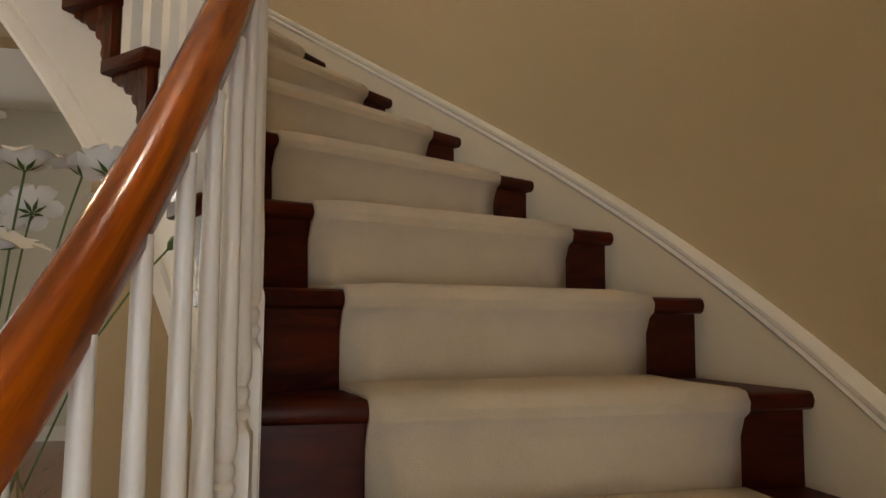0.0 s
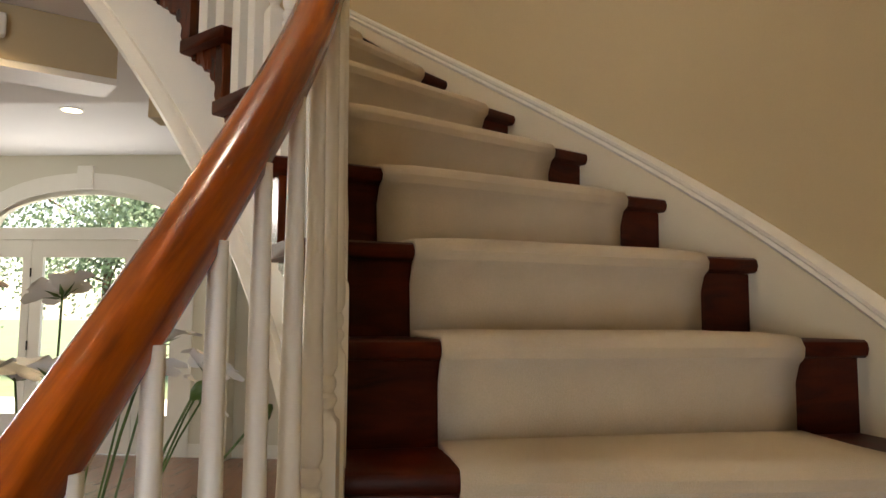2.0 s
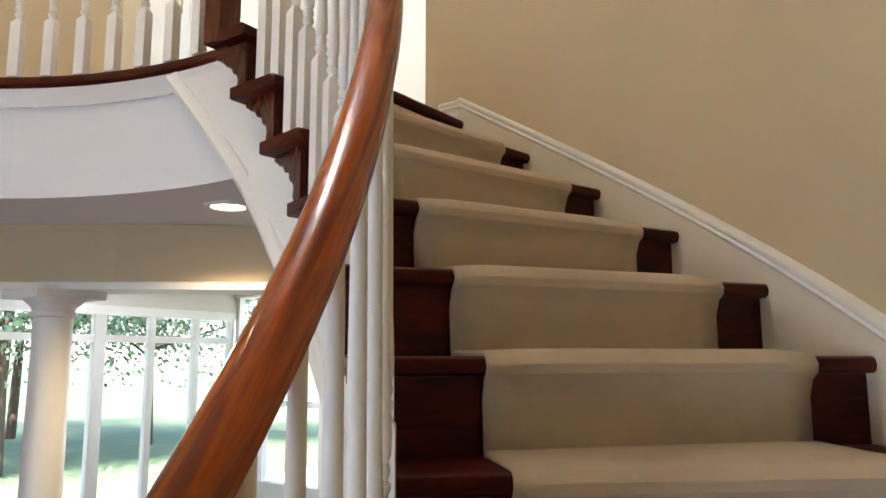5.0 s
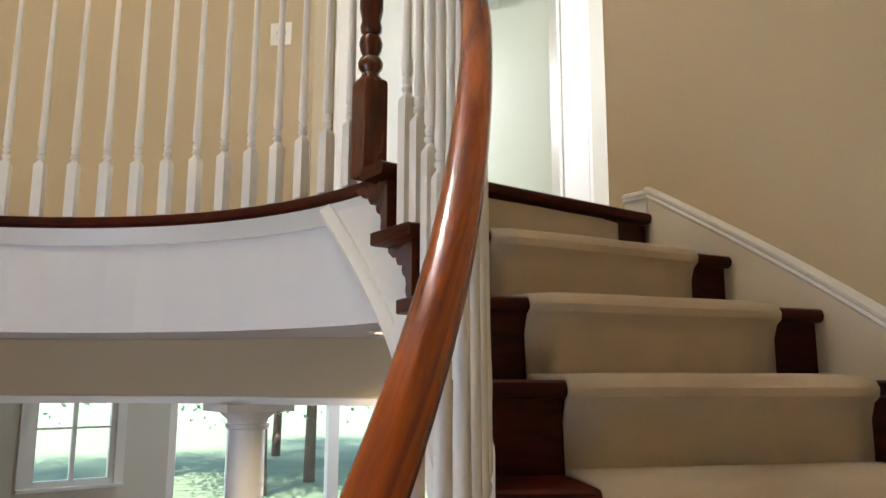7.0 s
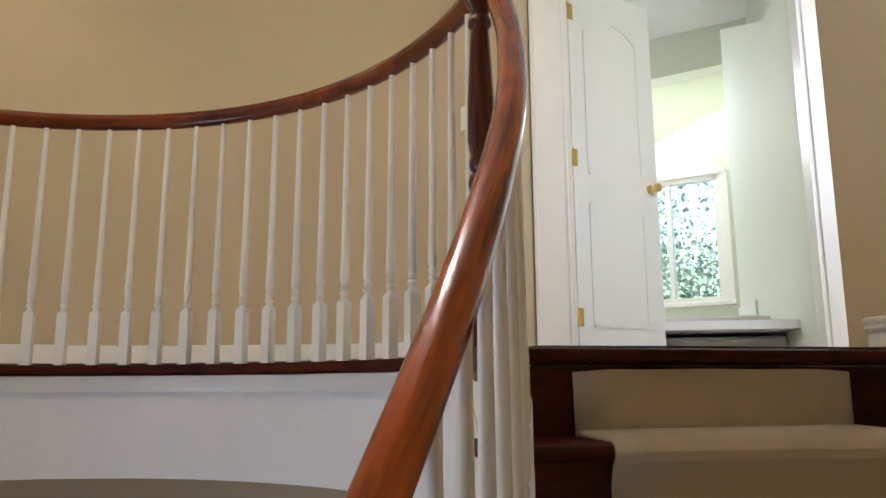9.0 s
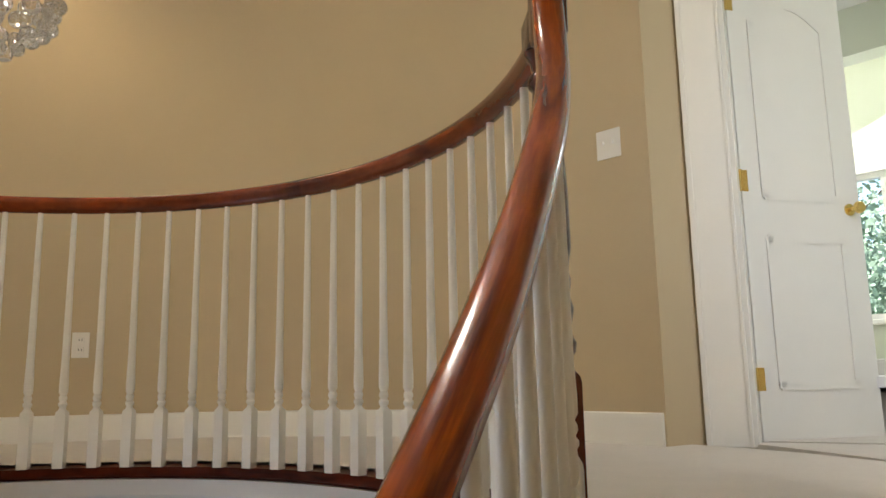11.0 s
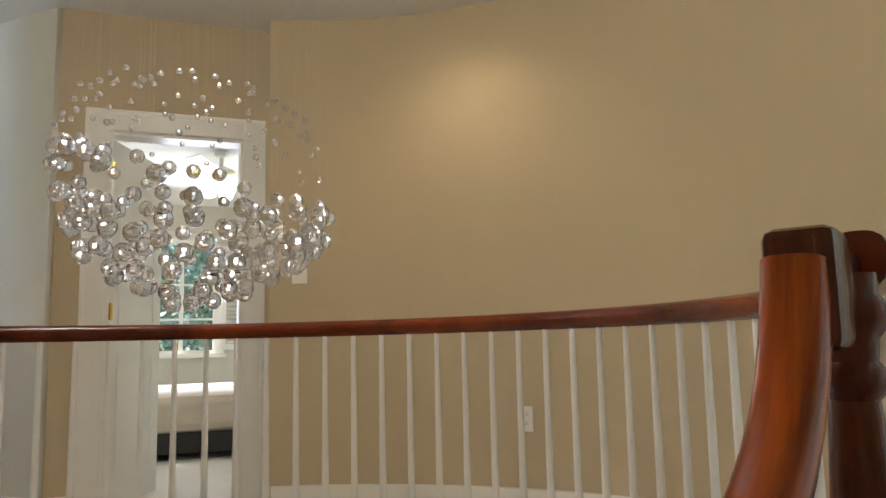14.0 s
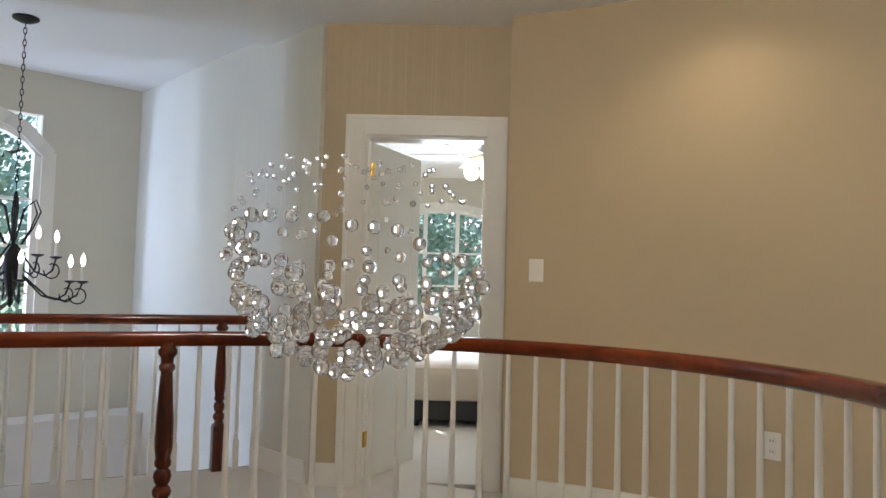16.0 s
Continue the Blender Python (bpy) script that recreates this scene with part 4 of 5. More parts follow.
def crystal_mesh(r, seg, rows):
    """Faceted ball with a small cap."""
    prof = [(max(0.0006, r * math.sin(math.pi * k / rows)), -r * math.cos(math.pi * k / rows)) for k in range(rows + 1)]
    bm = lathe(bmesh.new(), prof, seg)
    bmesh.ops.recalc_face_normals(bm, faces=bm.faces[:])
    me = bpy.data.meshes.new("crystal_ball")
    bm.to_mesh(me)
    bm.free()
    me.materials.append(CRYSTAL)
    return me


BIG, MID, TINY = crystal_mesh(0.0185, 12, 8), crystal_mesh(0.0145, 12, 8), crystal_mesh(0.0065, 8, 6)
rng = random.Random(4)
spots = []
for row, (z, rad, count, size) in enumerate(((1.205, 0.278, 24, BIG), (1.165, 0.274, 22, MID), (1.120, 0.264, 26, BIG), (1.075, 0.248, 26, BIG), (1.032, 0.214, 23, BIG), (0.995, 0.165, 17, BIG), (0.968, 0.11, 11, BIG), (0.948, 0.04, 4, BIG), (1.12, 0.17, 12, MID), (1.06, 0.12, 10, MID))):
    for k in range(count):
        a = 2 * math.pi * (k + 0.37 * row) / count + rng.uniform(-0.06, 0.06)
        lift = 0.105 * math.cos(a - 3.3) * max(0.0, (z - 0.96) / 0.24) * rad / 0.28
        spots.append((rad * (1 + rng.uniform(-0.05, 0.06)) * math.cos(a), rad * (1 + rng.uniform(-0.05, 0.06)) * math.sin(a), z + lift + rng.uniform(-0.012, 0.012), size))
for row, (z, rad, count) in enumerate(((1.410, 0.12, 11), (1.395, 0.17, 15), (1.370, 0.21, 17), (1.340, 0.24, 17), (1.305, 0.260, 16), (1.270, 0.272, 14))):
    for k in range(count):
        a = 2 * math.pi * (k + 0.5 * row) / count + rng.uniform(-0.1, 0.1)
        lift = 0.085 * math.cos(a - 3.3) * (1.43 - z) / 0.2
        spots.append((rad * math.cos(a), rad * math.sin(a), z + lift + rng.uniform(-0.02, 0.02), TINY))
for x, y, z, me in spots:
    ob = new("crystal_ball", me)
    ob.parent = crystal
    ob.matrix_basis = pose(x, y, z, 0, 0, rng.uniform(0, 60))
    part("suspension_wire", lathe(bmesh.new(), ((0.00005, z), (0.00005, TOP - 0.03)), 3, pose(x, y, 0)), WIRE, crystal)
# glowing lenses added on the unseen plate to go with the stairwell fill
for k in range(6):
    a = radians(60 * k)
    part("fill_lens", lathe(bmesh.new(), ((0.03, 0.0), (0.03, -0.006), (0.022, -0.010)), 14, pose(0.2 * math.cos(a), 0.2 * math.sin(a), TOP - 0.046)), LENS, crystal, "small glowing lens added to light the well", True)
crystal.location = (CX, CY, 0.005)

# ---- switches, sockets, recessed lamps ----
def wall_plate(name, d, z, label, socket=False, double=False):
    q = radians(d)
    root = thing(name, label, "wall socket" if socket else "light switch")
    w = 0.058 if double else 0.040
    part("cover_plate", boxes((-w, -0.006, -0.062, w, 0.0, 0.062), bevel=0.003), PLASTIC, root)
    for x in ((-0.023, 0.023) if double else (0.0,)):
        if socket:
            for zz in (-0.024, 0.024):
                part("socket_face", boxes((-0.017, -0.010, zz - 0.014, 0.017, -0.005, zz + 0.014), bevel=0.003), PLASTIC, root)
                part("slot", boxes((-0.008, -0.0105, zz - 0.005, -0.005, -0.0095, zz + 0.006), (0.005, -0.0105, zz - 0.005, 0.008, -0.0095, zz + 0.006)), BLACK, root, "dark contact slots")
        else:
            part("toggle", boxes((x - 0.005, -0.018, -0.004, x + 0.005, -0.005, 0.012), bevel=0.002), PLASTIC, root)
    root.matrix_world = Matrix.Translation((HALL[0] + (HALL_R - 0.001) * math.cos(q), HALL[1] + (HALL_R - 0.001) * math.sin(q), z)) @ pose(0, 0, 0, 0, 0, d - 90)


wall_plate("light_switch", 44.4, 1.225, "ivory double light switch on the curved wall", double=True)
wall_plate("light_switch", 132.9, 1.25, "ivory light switch beside the bedroom doorway")
wall_plate("power_socket", 105.7, 0.47, "ivory double power socket on the curved wall", True)


def downlight(x, y, z, r=0.055):
    root = thing("recessed_downlight", "white recessed ceiling light, lit warm", "downlight", "recessed downlights")
    part("trim_ring", lathe(bmesh.new(), ((r + 0.022, 0.0), (r + 0.022, -0.004), (r + 0.004, -0.008), (r, -0.002)), 24), WHITE, root, "", True)
    part("lens", lathe(bmesh.new(), ((r, -0.001), (r, -0.0035), (r * 0.5, -0.005)), 24), LENS, root, "lit warm lens", True)
    root.location = (x, y, z)


downlight(1.385, 0.465, -0.393)
downlight(5.30, 2.35, 0.203, 0.08)
downlight(-0.95, 2.12, TOP - 0.001)
sensor = thing("wall_sensor", "small white plastic sensor box on the curved beam", "sensor")
part("housing", boxes((-0.045, -0.045, -0.045, 0.045, 0.0, 0.045), bevel=0.008), PLASTIC, sensor)
part("lens", lathe(bmesh.new(), ((0.009, 0.0), (0.009, 0.003), (0.004, 0.005)), 10, pose(0, -0.045, 0.012, 90, 0, 0)), BLACK, sensor, "dark round lens")
sensor.matrix_world = Matrix.Translation((1.751, 0.596, -0.49)) @ pose(0, 0, 0, 0, 0, -50.3)

# ---- sunroom behind the double doors ----
placed(structure("floor_sunroom", boxes((-0.6, 0.142, -0.05, 1.15, 0.78, 0.0115), (-2.0, 1.20, 0.26, 1.42, 4.9, 0.325)), CARPET, "pale lilac-lit carpet of the sunroom", "floor"), DM)
placed(structure("step_sunroom_1", boxes((-2.0, 0.78, 0.0, 1.12, 1.30, 0.180), bevel=0.02), CARPET, "low carpeted step up into the sunroom", "step"), DM)
placed(structure("step_sunroom_2", boxes((-2.0, 1.18, 0.1, 1.12, 1.52, 0.330), bevel=0.02), CARPET, "upper carpeted step into the sunroom", "step"), DM)
bm = bmesh.new()
prof = ((0.15, 0.0), (2.1, 0.3), (2.1, 2.60), (0.8, 2.02), (0.15, 2.02))
lo = [bm.verts.new((1.13, y, z)) for y, z in prof]
hi = [bm.verts.new((1.30, y, z)) for y, z in prof]
for i in range(5):
    bm.faces.new((lo[i], lo[(i + 1) % 5], hi[(i + 1) % 5], hi[i]))
bm.faces.new(lo[::-1])
bm.faces.new(hi)
placed(structure("wall_sunroom_partition", bm, WALL_GREEN, "pale green painted partition wall beside the steps", "wall"), DM)
placed(structure("baseboard_sunroom", boxes((1.115, 0.15, 0.012, 1.129, 0.76, 0.14), (1.115, 1.53, 0.331, 1.129, 2.1, 0.46)), WHITE, "white painted baseboard beside the steps", "baseboard"), DM)
W0, W1, WZ0, WZ1 = -0.55, 1.32, 0.66, 1.84
WM = DM @ pose(0.45, 3.8, 0, 0, 0, -20) @ pose(-0.45, -3.8, 0)
placed(structure("wall_sunroom_window", boxes((-2.6, 3.8, 0.3, 1.55, 3.94, WZ0), (-2.6, 3.8, WZ1, 1.55, 3.94, 2.9), (-2.6, 3.8, WZ0, W0, 3.94, WZ1), (W1, 3.8, WZ0, 1.55, 3.94, WZ1)), WALL_GREEN, "pale green painted wall with a wide window", "wall"), WM)
placed(structure("wall_sunroom_side", boxes((-2.14, 0.5, 0.3, -2.0, 4.9, 2.9), (1.42, 2.0, 0.3, 1.55, 3.8, 2.9), (1.305, 0.145, 0.2, 1.55, 2.0, 2.9)), WALL_GREEN, "pale green painted sunroom wall", "wall"), DM)
placed(structure("ceiling_sunroom", boxes((-2.14, 0.14, 2.80, 1.55, 5.0, 2.9)), WHITE_FLAT, "white painted sunroom ceiling", "ceiling"), DM)
placed(structure("beam_sunroom", boxes((-2.2, 2.75, 2.45, 2.3, 2.95, 2.80)), WALL_GREEN, "pale green boxed ceiling beam", "beam"), WM)
casement("window_3", W1 - W0, WZ1 - WZ0, WM @ pose(W0, 3.8, WZ0), "wide white sunroom window with tall panes", 4, 1, 0, 0.045, 0.08, False)

# ---- entrance hall ----
EX, EY = 7.10, 3.19
bm = bmesh.new()
box(bm, EX, -0.5, GROUND, EX + 0.16, EY - 1.09, 0.3)
box(bm, EX, EY + 1.09, GROUND, EX + 0.16, 5.66, 0.3)
box(bm, EX, 5.66, GROUND, EX + 0.16, 7.5, GROUND + 0.5)
box(bm, EX, 5.66, 0.02, EX + 0.16, 7.5, 0.3)


def arch_z(y):
    u = (y - EY) / 1.09
    return -0.60 + 0.42 * math.sqrt(max(0.0, 1 - u * u))


N = 20
for k in range(N):
    y0, y1 = EY - 1.09 + 2.18 * k / N, EY - 1.09 + 2.18 * (k + 1) / N
    vs = [bm.verts.new((x, y, z)) for x in (EX, EX + 0.16) for y, z in ((y0, arch_z(y0)), (y1, arch_z(y1)), (y1, 0.3), (y0, 0.3))]
    for q in ((0, 1, 2, 3), (7, 6, 5, 4), (0, 4, 5, 1), (2, 6, 7, 3)):
        bm.faces.new([vs[i] for i in q])
structure("wall_entry", bm, WALL_PALE, "pale painted front wall with an arched entrance", "wall")
entry = thing("door_1", "white glazed front door with sidelights under an arched transom", "front door", "", "structure")
bm = bmesh.new()
pts = [(EX - 0.012, EY - 1.16, GROUND), (EX - 0.012, EY - 1.16, -0.62)]
for k in range(25):
    q = math.pi * k / 24
    pts.append((EX - 0.012, EY - 1.16 * math.cos(q), -0.60 + 0.50 * math.sin(q)))
pts += [(EX - 0.012, EY + 1.16, -0.62), (EX - 0.012, EY + 1.16, GROUND)]
sweep(bm, pts, ((-0.10, -0.012), (0.085, -0.012), (0.085, 0.012), (-0.05, 0.018), (-0.10, 0.030)), [Vector((0, -(p[1] - EY) if i > 1 and i < 27 else (1 if i <= 1 else -1), -(p[2] + 0.6) if i > 1 and i < 27 else 0)) for i, p in enumerate(pts)])
part("arched_casing", bm, WHITE, entry)
part("keystone", boxes((EX - 0.05, EY - 0.09, -0.18, EX - 0.002, EY + 0.09, 0.08), bevel=0.008), WHITE, entry)
part("transom_bar", boxes((EX + 0.02, EY - 1.09, -0.74, EX + 0.12, EY + 1.09, -0.60), bevel=0.005), WHITE, entry)
bm = bmesh.new()
for k in range(N):
    y0, y1 = EY - 1.09 + 2.18 * k / N, EY - 1.09 + 2.18 * (k + 1) / N
    vs = [bm.verts.new((x, y, z)) for x in (EX + 0.03, EX + 0.10) for y, z in ((y0, max(-0.6, arch_z(y0) - 0.05)), (y1, max(-0.6, arch_z(y1) - 0.05)), (y1, arch_z(y1)), (y0, arch_z(y0)))]
    for q in ((0, 1, 2, 3), (7, 6, 5, 4), (0, 4, 5, 1), (2, 6, 7, 3)):
        bm.faces.new([vs[i] for i in q])
part("transom_frame", bm, WHITE, entry)
for y0, y1, nm in ((EY - 1.09, EY - 0.61, "sidelight"), (EY + 0.61, EY + 1.09, "sidelight"), (EY - 0.60, EY + 0.60, "door_leaf")):
    s = 0.13 if nm == "door_leaf" else 0.09
    bot = 0.34 if nm == "door_leaf" else 0.42
    leaf = part(nm, boxes((EX + 0.03, y0, GROUND + 0.01, EX + 0.08, y0 + s, -0.74), (EX + 0.03, y1 - s, GROUND + 0.01, EX + 0.08, y1, -0.74), (EX + 0.03, y0 + s, GROUND + 0.01, EX + 0.08, y1 - s, GROUND + bot), (EX + 0.03, y0 + s, -0.93, EX + 0.08, y1 - s, -0.74)), WHITE, entry)
    pane = part("pane", boxes((EX + 0.052, y0 + s, GROUND + bot, EX + 0.056, y1 - s, -0.93)), PANE, leaf)
    pane.visible_shadow = False
    if nm == "door_leaf":
        for z in (-2.6, -1.9, -1.1):
            part("hinge", lathe(bmesh.new(), ((0.009, -0.05), (0.009, 0.05)), 8, pose(EX + 0.022, y1 + 0.002, z)), IRON, leaf, "dark hinge")
        part("door_handle", tube(bmesh.new(), [(EX + 0.03, y0 + 0.06, -2.05), (EX - 0.02, y0 + 0.06, -2.05), (EX - 0.025, y0 + 0.17, -2.05)], 0.009, 8), BRASS, leaf, "brass lever handle", True)
pane = part("transom_pane", boxes((EX + 0.06, EY - 1.05, -0.60, EX + 0.064, EY + 1.05, -0.20)), PANE, entry)
pane.visible_shadow = False
structure("pilaster_entry", boxes((EX - 0.20, 1.45, GROUND, EX, 1.72, 0.25), (EX - 0.24, 1.41, -0.25, EX, 1.76, -0.05), bevel=0.01), WALL_PALE, "pale painted pilaster beside the entrance", "pilaster")
structure("wall_entry_side", boxes((2.3, -0.64, GROUND, EX + 0.16, -0.5, 0.3)), WALL_PALE, "pale painted side wall of the entrance hall", "wall")
structure("baseboard_entry", boxes((EX - 0.015, -0.5, GROUND, EX - 0.001, 1.45, GROUND + 0.14), (EX - 0.015, 1.72, GROUND, EX - 0.001, EY - 1.26, GROUND + 0.14), (EX - 0.015, EY + 1.26, GROUND, EX - 0.001, 5.08, GROUND + 0.14)), WHITE, "white painted baseboard of the entrance hall", "baseboard")
# garden side
GY = 7.50
structure("wall_garden", boxes((-5.7, GY, GROUND, 1.45, GY + 0.14, 0.3), (1.45, GY, GROUND, 2.30, GY + 0.14, -1.70), (1.45, GY, -0.5, 2.30, GY + 0.14, 0.3), (2.30, GY, GROUND, 2.88, GY + 0.14, 0.3), (2.88, GY, -0.22, EX + 0.16, GY + 0.14, 0.3)), WALL_PALE, "pale painted garden wall with large windows", "wall")
casement("window_4", 0.85, 1.20, pose(1.45, GY, -1.70), "cream-cased window with crossing bars", 2, 2, 0, 0.06, 0.10)
big = thing("window_5", "wide white garden window wall with posts and transom", "window", "", "structure")
for x in (2.88, 3.60, 4.95, 5.72, 6.42, 7.02):
    w = 0.16 if x == 4.95 else 0.09
    part("post", boxes((x, GY + 0.01, GROUND, x + w, GY + 0.11, -0.22), bevel=0.006), WHITE, big)
part("transom", boxes((2.90, GY + 0.02, -0.66, 7.05, GY + 0.10, -0.57)), WHITE, big)
part("head", boxes((2.88, GY - 0.012, -0.32, 7.1, GY + 0.12, -0.20)), WHITE, big)
part("sill", boxes((2.88, GY - 0.01, GROUND, 7.1, GY + 0.12, GROUND + 0.16)), WHITE, big)
for x0, x1 in ((2.97, 3.60), (3.69, 4.95), (5.11, 5.72), (5.81, 6.42), (6.51, 7.02)):
    for z0, z1 in ((GROUND + 0.16, -0.66), (-0.57, -0.32)):
        pane = part("pane", boxes((x0, GY + 0.055, z0, x1, GY + 0.059, z1)), PANE, big)
        pane.visible_shadow = False
side = thing("window_6", "white side window beside the garden window wall", "window", "", "structure")
for y in (5.66, 6.25, 6.84, 7.42):
    part("post", boxes((EX + 0.02, y, GROUND + 0.5, EX + 0.12, y + 0.08, 0.02)), WHITE, side)
for z in (-0.62, -1.45):
    part("transom", boxes((EX + 0.03, 5.66, z - 0.08, EX + 0.11, 7.5, z)), WHITE, side)
part("casing", boxes((EX - 0.02, 5.52, GROUND, EX - 0.001, 5.66, 0.10), (EX - 0.02, 5.66, 0.02, EX - 0.001, 7.5, 0.12), bevel=0.004), WHITE, side)
structure("pier_entry", boxes((EX - 0.07, 5.08, GROUND, EX - 0.001, 5.50, 0.08), (EX - 0.09, 5.05, 0.08, EX - 0.001, 5.52, 0.20), bevel=0.005), WALL_PALE, "pale painted pier beside the front windows", "pier")
structure("wall_west", boxes((-5.84, 0.9, GROUND, -5.7, 7.64, 0.3)), WALL_PALE, "pale painted ground floor wall", "wall")

# ---- flowers on the hall table ----
table = thing("hall_table", "round dark wood pedestal table under the chandelier", "table")
TX, TY = 0.12, -0.68
part("tabletop", lathe(bmesh.new(), ((0.23, 0.72), (0.255, 0.73), (0.26, 0.745), (0.255, 0.76)), 40), CHERRY, table, "", True)
part("pedestal", lathe(bmesh.new(), ((0.20, 0.0), (0.20, 0.03), (0.06, 0.07), (0.04, 0.20), (0.055, 0.36), (0.04, 0.5), (0.05, 0.68), (0.12, 0.72)), 24), CHERRY, table, "", True)
table.location = (TX, TY, GROUND)
vase = thing("flower_vase", "clear glass vase holding white silk flowers on the table", "vase")
part("vase", lathe(bmesh.new(), ((0.055, 0.0), (0.07, 0.02), (0.085, 0.14), (0.075, 0.26), (0.09, 0.33), (0.085, 0.33), (0.07, 0.26), (0.078, 0.14), (0.06, 0.03), (0.01, 0.02)), 24), glass("vase_glass", 0.02, 1.45, (0.93, 0.97, 0.94)), vase, "", True)
frng = random.Random(11)
for k in range(19):
    a = 2.39996 * k + 0.4
    rr = 0.06 + 0.24 * math.sqrt((k + 0.5) / 19)
    tip = Vector((rr * math.cos(a), rr * math.sin(a), 0.33 + 0.52 * (1 - 0.55 * (rr / 0.30) ** 2) * frng.uniform(0.72, 1.0)))
    base = Vector((0.03 * math.cos(a), 0.03 * math.sin(a), 0.05))
    mid = base.lerp(tip, 0.55) + Vector((0, 0, 0.07))
    stem = part("stem", tube(bmesh.new(), [base, base.lerp(mid, 0.5), mid, mid.lerp(tip, 0.6) + Vector((0, 0, 0.01)), tip], 0.0019, 5), LEAF_DARK, vase, "green flower stem", True)
    axis = (tip - mid).normalized()
    axis = (axis + Vector((frng.uniform(-0.6, 0.6), frng.uniform(-0.6, 0.6), 0.0))).normalized()
    M = Matrix.Translation(tip) @ axis.to_track_quat("Z", "Y").to_matrix().to_4x4() @ Matrix.Scale(0.8, 4)
    if k % 4 == 3:
        part("bud", lathe(bmesh.new(), ((0.003, 0.0), (0.012, 0.012), (0.015, 0.028), (0.007, 0.045), (0.001, 0.05)), 8, M), LEAF_DARK, stem, "closed green bud", True)
        continue
    bm = bmesh.new()
    for j in range(6):
        q = 2 * math.pi * j / 6
        row = []
        for u, wd, up in ((0.006, 0.006, 0.0), (0.030, 0.021, 0.016), (0.052, 0.024, 0.020), (0.068, 0.012, 0.014)):
            row.append([bm.verts.new(M @ Vector((u * math.cos(q) - s * wd * math.sin(q), u * math.sin(q) + s * wd * math.cos(q), up + 0.004 * abs(s) + 0.003 * math.sin(7 * u * 20 + j)))) for s in (-1, 0, 1)])
        for r0, r1 in zip(row, row[1:]):
            for i in range(2):
                bm.faces.new((r0[i], r0[i + 1], r1[i + 1], r1[i]))
    part("corolla", bm, PETAL, stem, "white silk petals", True)
    bm = bmesh.new()
    for j in range(7):
        q = 2 * math.pi * j / 7
        bm.faces.new([bm.verts.new(M @ Vector(v)) for v in ((0, 0, -0.004), (0.014 * math.cos(q - 0.35), 0.014 * math.sin(q - 0.35), 0.002), (0.034 * math.cos(q), 0.034 * math.sin(q), 0.012), (0.014 * math.cos(q + 0.35), 0.014 * math.sin(q + 0.35), 0.002))])
    part("calyx", bm, LEAF_DARK, stem, "dark green star-shaped sepals")
vase.location = (TX, TY, GROUND + 0.76)

# ---- outdoors ----
structure("ground", boxes((-400, -400, GROUND - 0.40, 400, 400, GROUND - 0.22)), LAWN, "mown green lawn around the house", "ground")
structure("terrace", boxes((EX + 0.16, -2.0, GROUND - 0.22, EX + 6.0, 7.6, GROUND - 0.05), (1.0, 7.64, GROUND - 0.22, EX + 6.0, 10.2, GROUND - 0.05)), PAVING, "pale stone terrace in front of the house", "terrace")


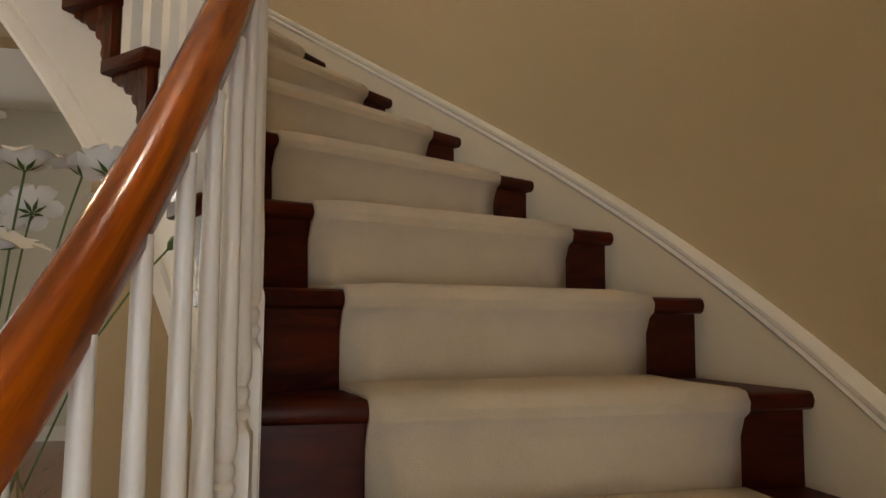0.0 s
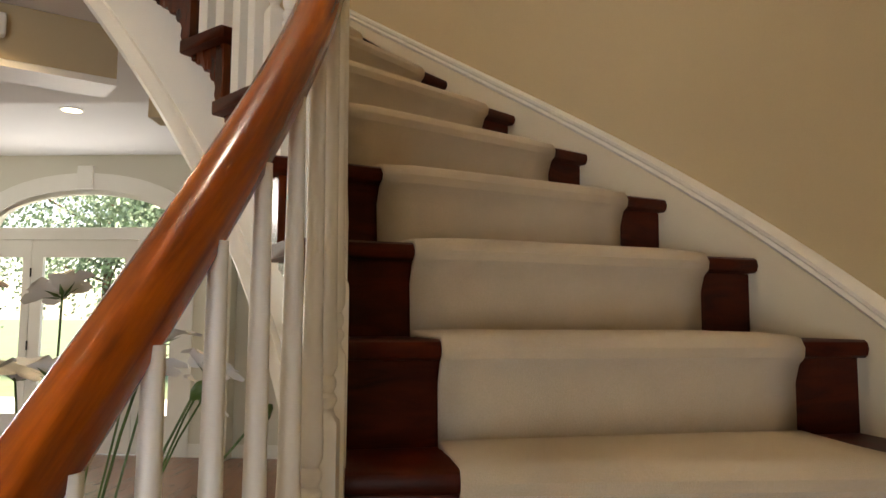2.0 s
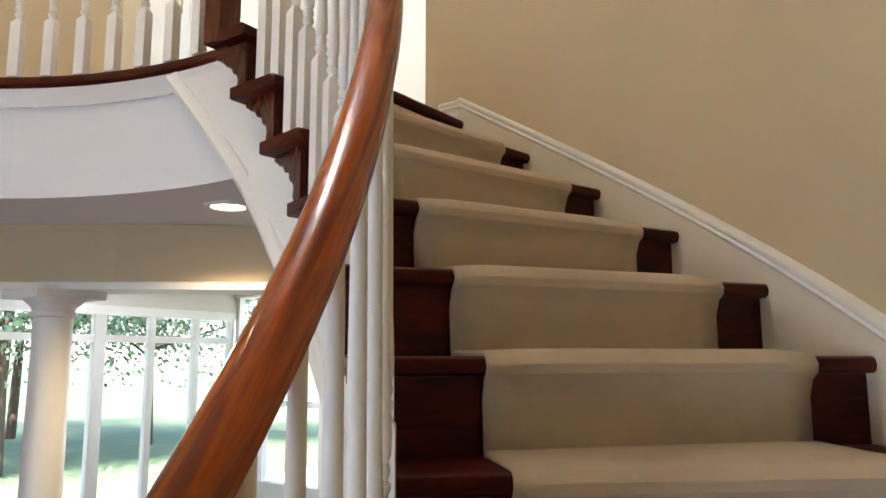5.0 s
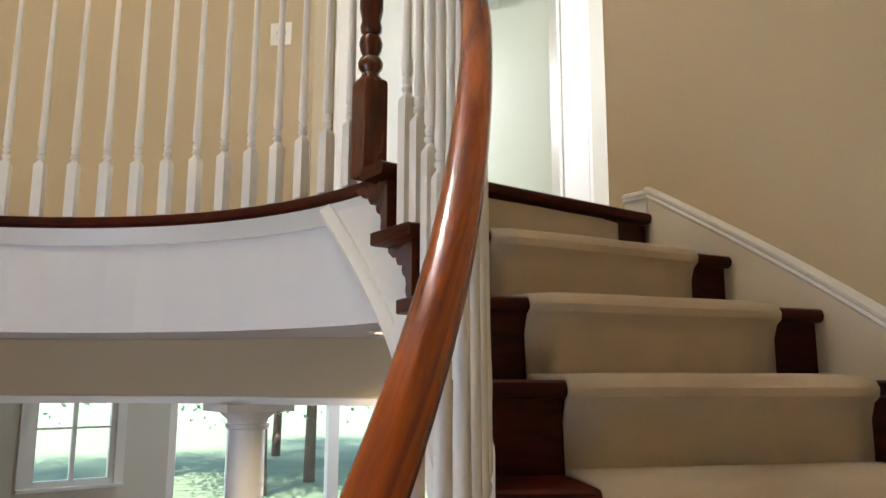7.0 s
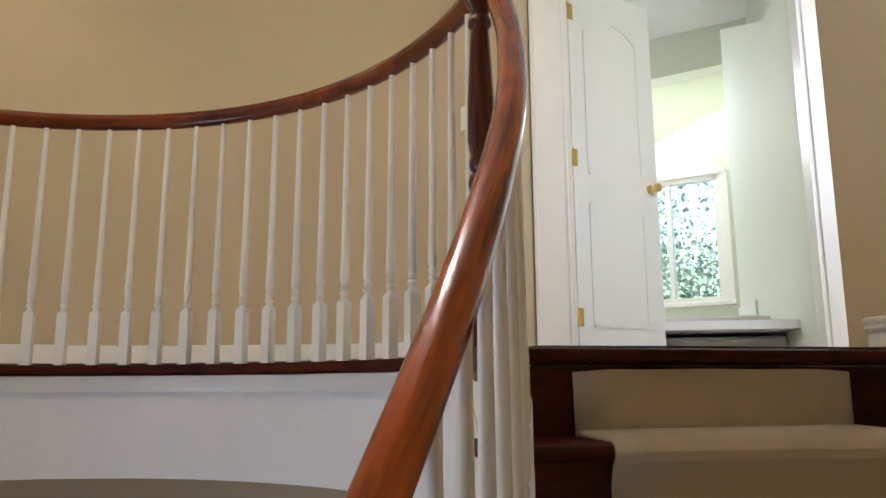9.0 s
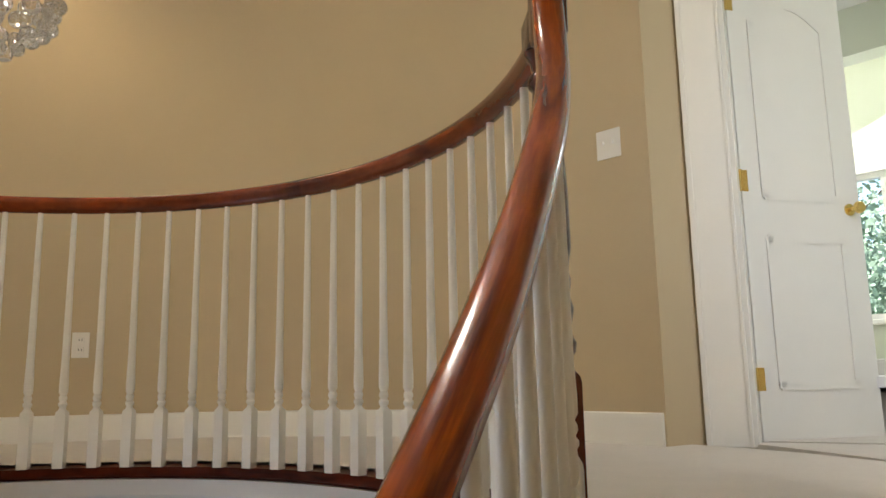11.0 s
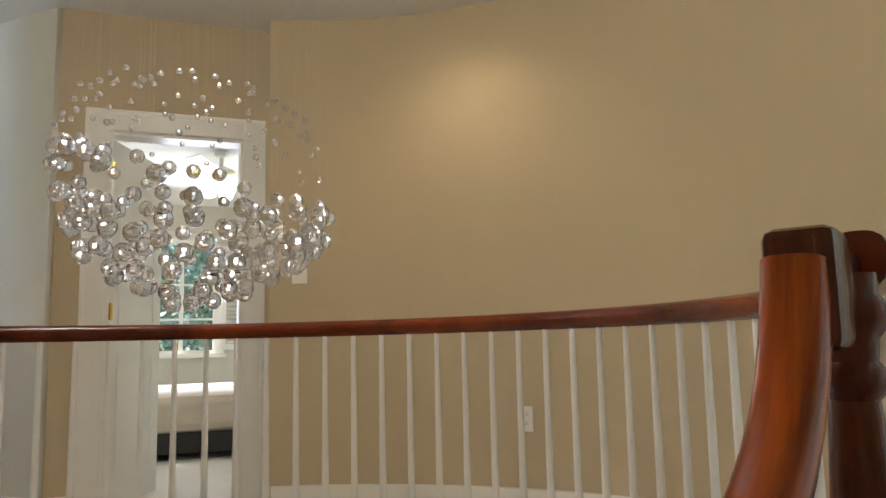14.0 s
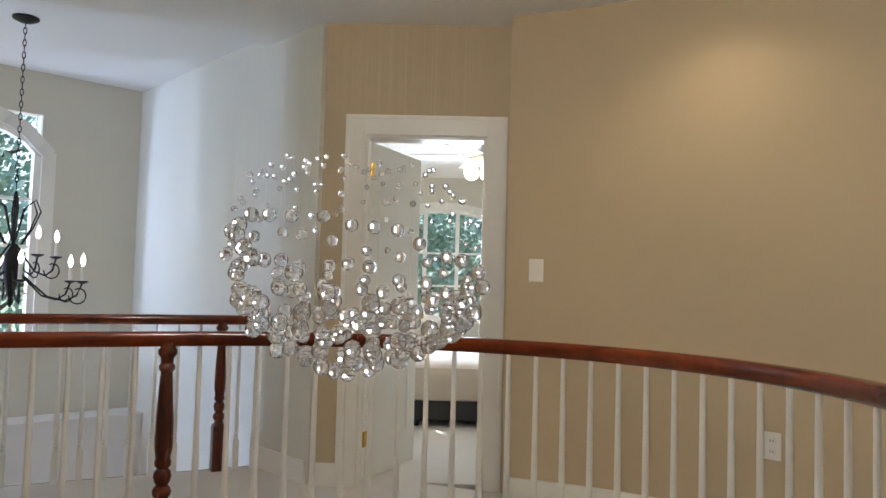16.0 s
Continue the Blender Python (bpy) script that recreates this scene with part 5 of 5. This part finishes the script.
def tree_parts(seed, height, spread):
    r = random.Random(seed)
    root = thing("tree", "leafy green garden tree with a dense uneven crown", "tree", "garden trees")
    bm = bmesh.new()
    top = Vector((0.2, 0.1, height * 0.62))
    path = [Vector((0, 0, 0)), Vector((0.05, 0.03, height * 0.2)), Vector((0.0, 0.1, height * 0.4)), top]
    for (p, q), (ra, rb) in zip(zip(path, path[1:]), ((0.16, 0.13), (0.13, 0.10), (0.10, 0.05))):
        lathe(bm, ((ra, 0), (rb, (q - p).length)), 9, Matrix.Translation(p) @ (q - p).to_track_quat("Z", "Y").to_matrix().to_4x4())
    tips = []
    for k in range(16):
        p = path[1].lerp(top, r.uniform(0.1, 1.0))
        a = 2.4 * k
        q = p + Vector((math.cos(a), math.sin(a), r.uniform(0.2, 0.7))) * spread * r.uniform(0.5, 0.95)
        lathe(bm, ((0.045, 0), (0.015, (q - p).length)), 6, Matrix.Translation(p) @ (q - p).to_track_quat("Z", "Y").to_matrix().to_4x4())
        tips += [q, p.lerp(q, 0.6)]
    part("trunk", bm, BARK, root, "brown bark", True)
    verts, faces = [], []
    for t in tips:
        for _ in range(460):
            c = t + Vector((r.gauss(0, 1), r.gauss(0, 1), r.gauss(0, 0.8))) * spread * 0.24
            d = Vector((r.gauss(0, 1), r.gauss(0, 1), r.gauss(0, 1))).normalized()
            e = d.orthogonal().normalized() * r.uniform(0.045, 0.10)
            f = d.cross(e) * 0.6
            i = len(verts)
            verts += [c - e, c + f, c + e, c - f]
            faces.append((i, i + 1, i + 2, i + 3))
    me = bpy.data.meshes.new("crown")
    me.from_pydata([tuple(v) for v in verts], [], faces)
    me.materials.append(LEAF)
    crown = new("crown", me)
    crown.parent = root
    return root


first = tree_parts(3, 12.0, 3.6)
first.location = (9.5, 17.0, GROUND - 0.22)
second = tree_parts(8, 9.5, 3.3)
second.location = (18.0, 6.0, GROUND - 0.22)
for x, y, turn, src in ((13.0, 18.5, 80, second), (6.0, 19.5, 40, first), (16.5, 14.0, 150, first), (20.5, 10.0, 200, second), (21.0, 1.0, 20, first), (-14.0, -1.5, 70, first), (-15.0, -6.0, 160, second), (-13.0, 8.5, 240, first), (-12.0, 5.0, 10, second), (2.0, 21.0, 120, second), (-4.4, -14.0, 30, first), (11.5, 23.5, 300, first), (24.0, 5.5, 100, first), (-17.0, 3.0, 50, first), (7.5, 15.5, 190, second)):
    copy_thing(src, pose(x, y, GROUND - 0.22, 0, 0, turn))
fence = thing("garden_fence", "dark iron railing beyond the front terrace", "fence")
part("rail", boxes((EX + 6.1, 0.0, GROUND + 0.95, EX + 6.13, 6.0, GROUND + 0.98), (EX + 6.1, 0.0, GROUND - 0.08, EX + 6.13, 6.0, GROUND - 0.05)), IRON, fence)
for k in range(41):
    part("picket", boxes((EX + 6.105, 0.15 * k, GROUND - 0.22, EX + 6.125, 0.15 * k + 0.015, GROUND + 1.05)), IRON, fence)
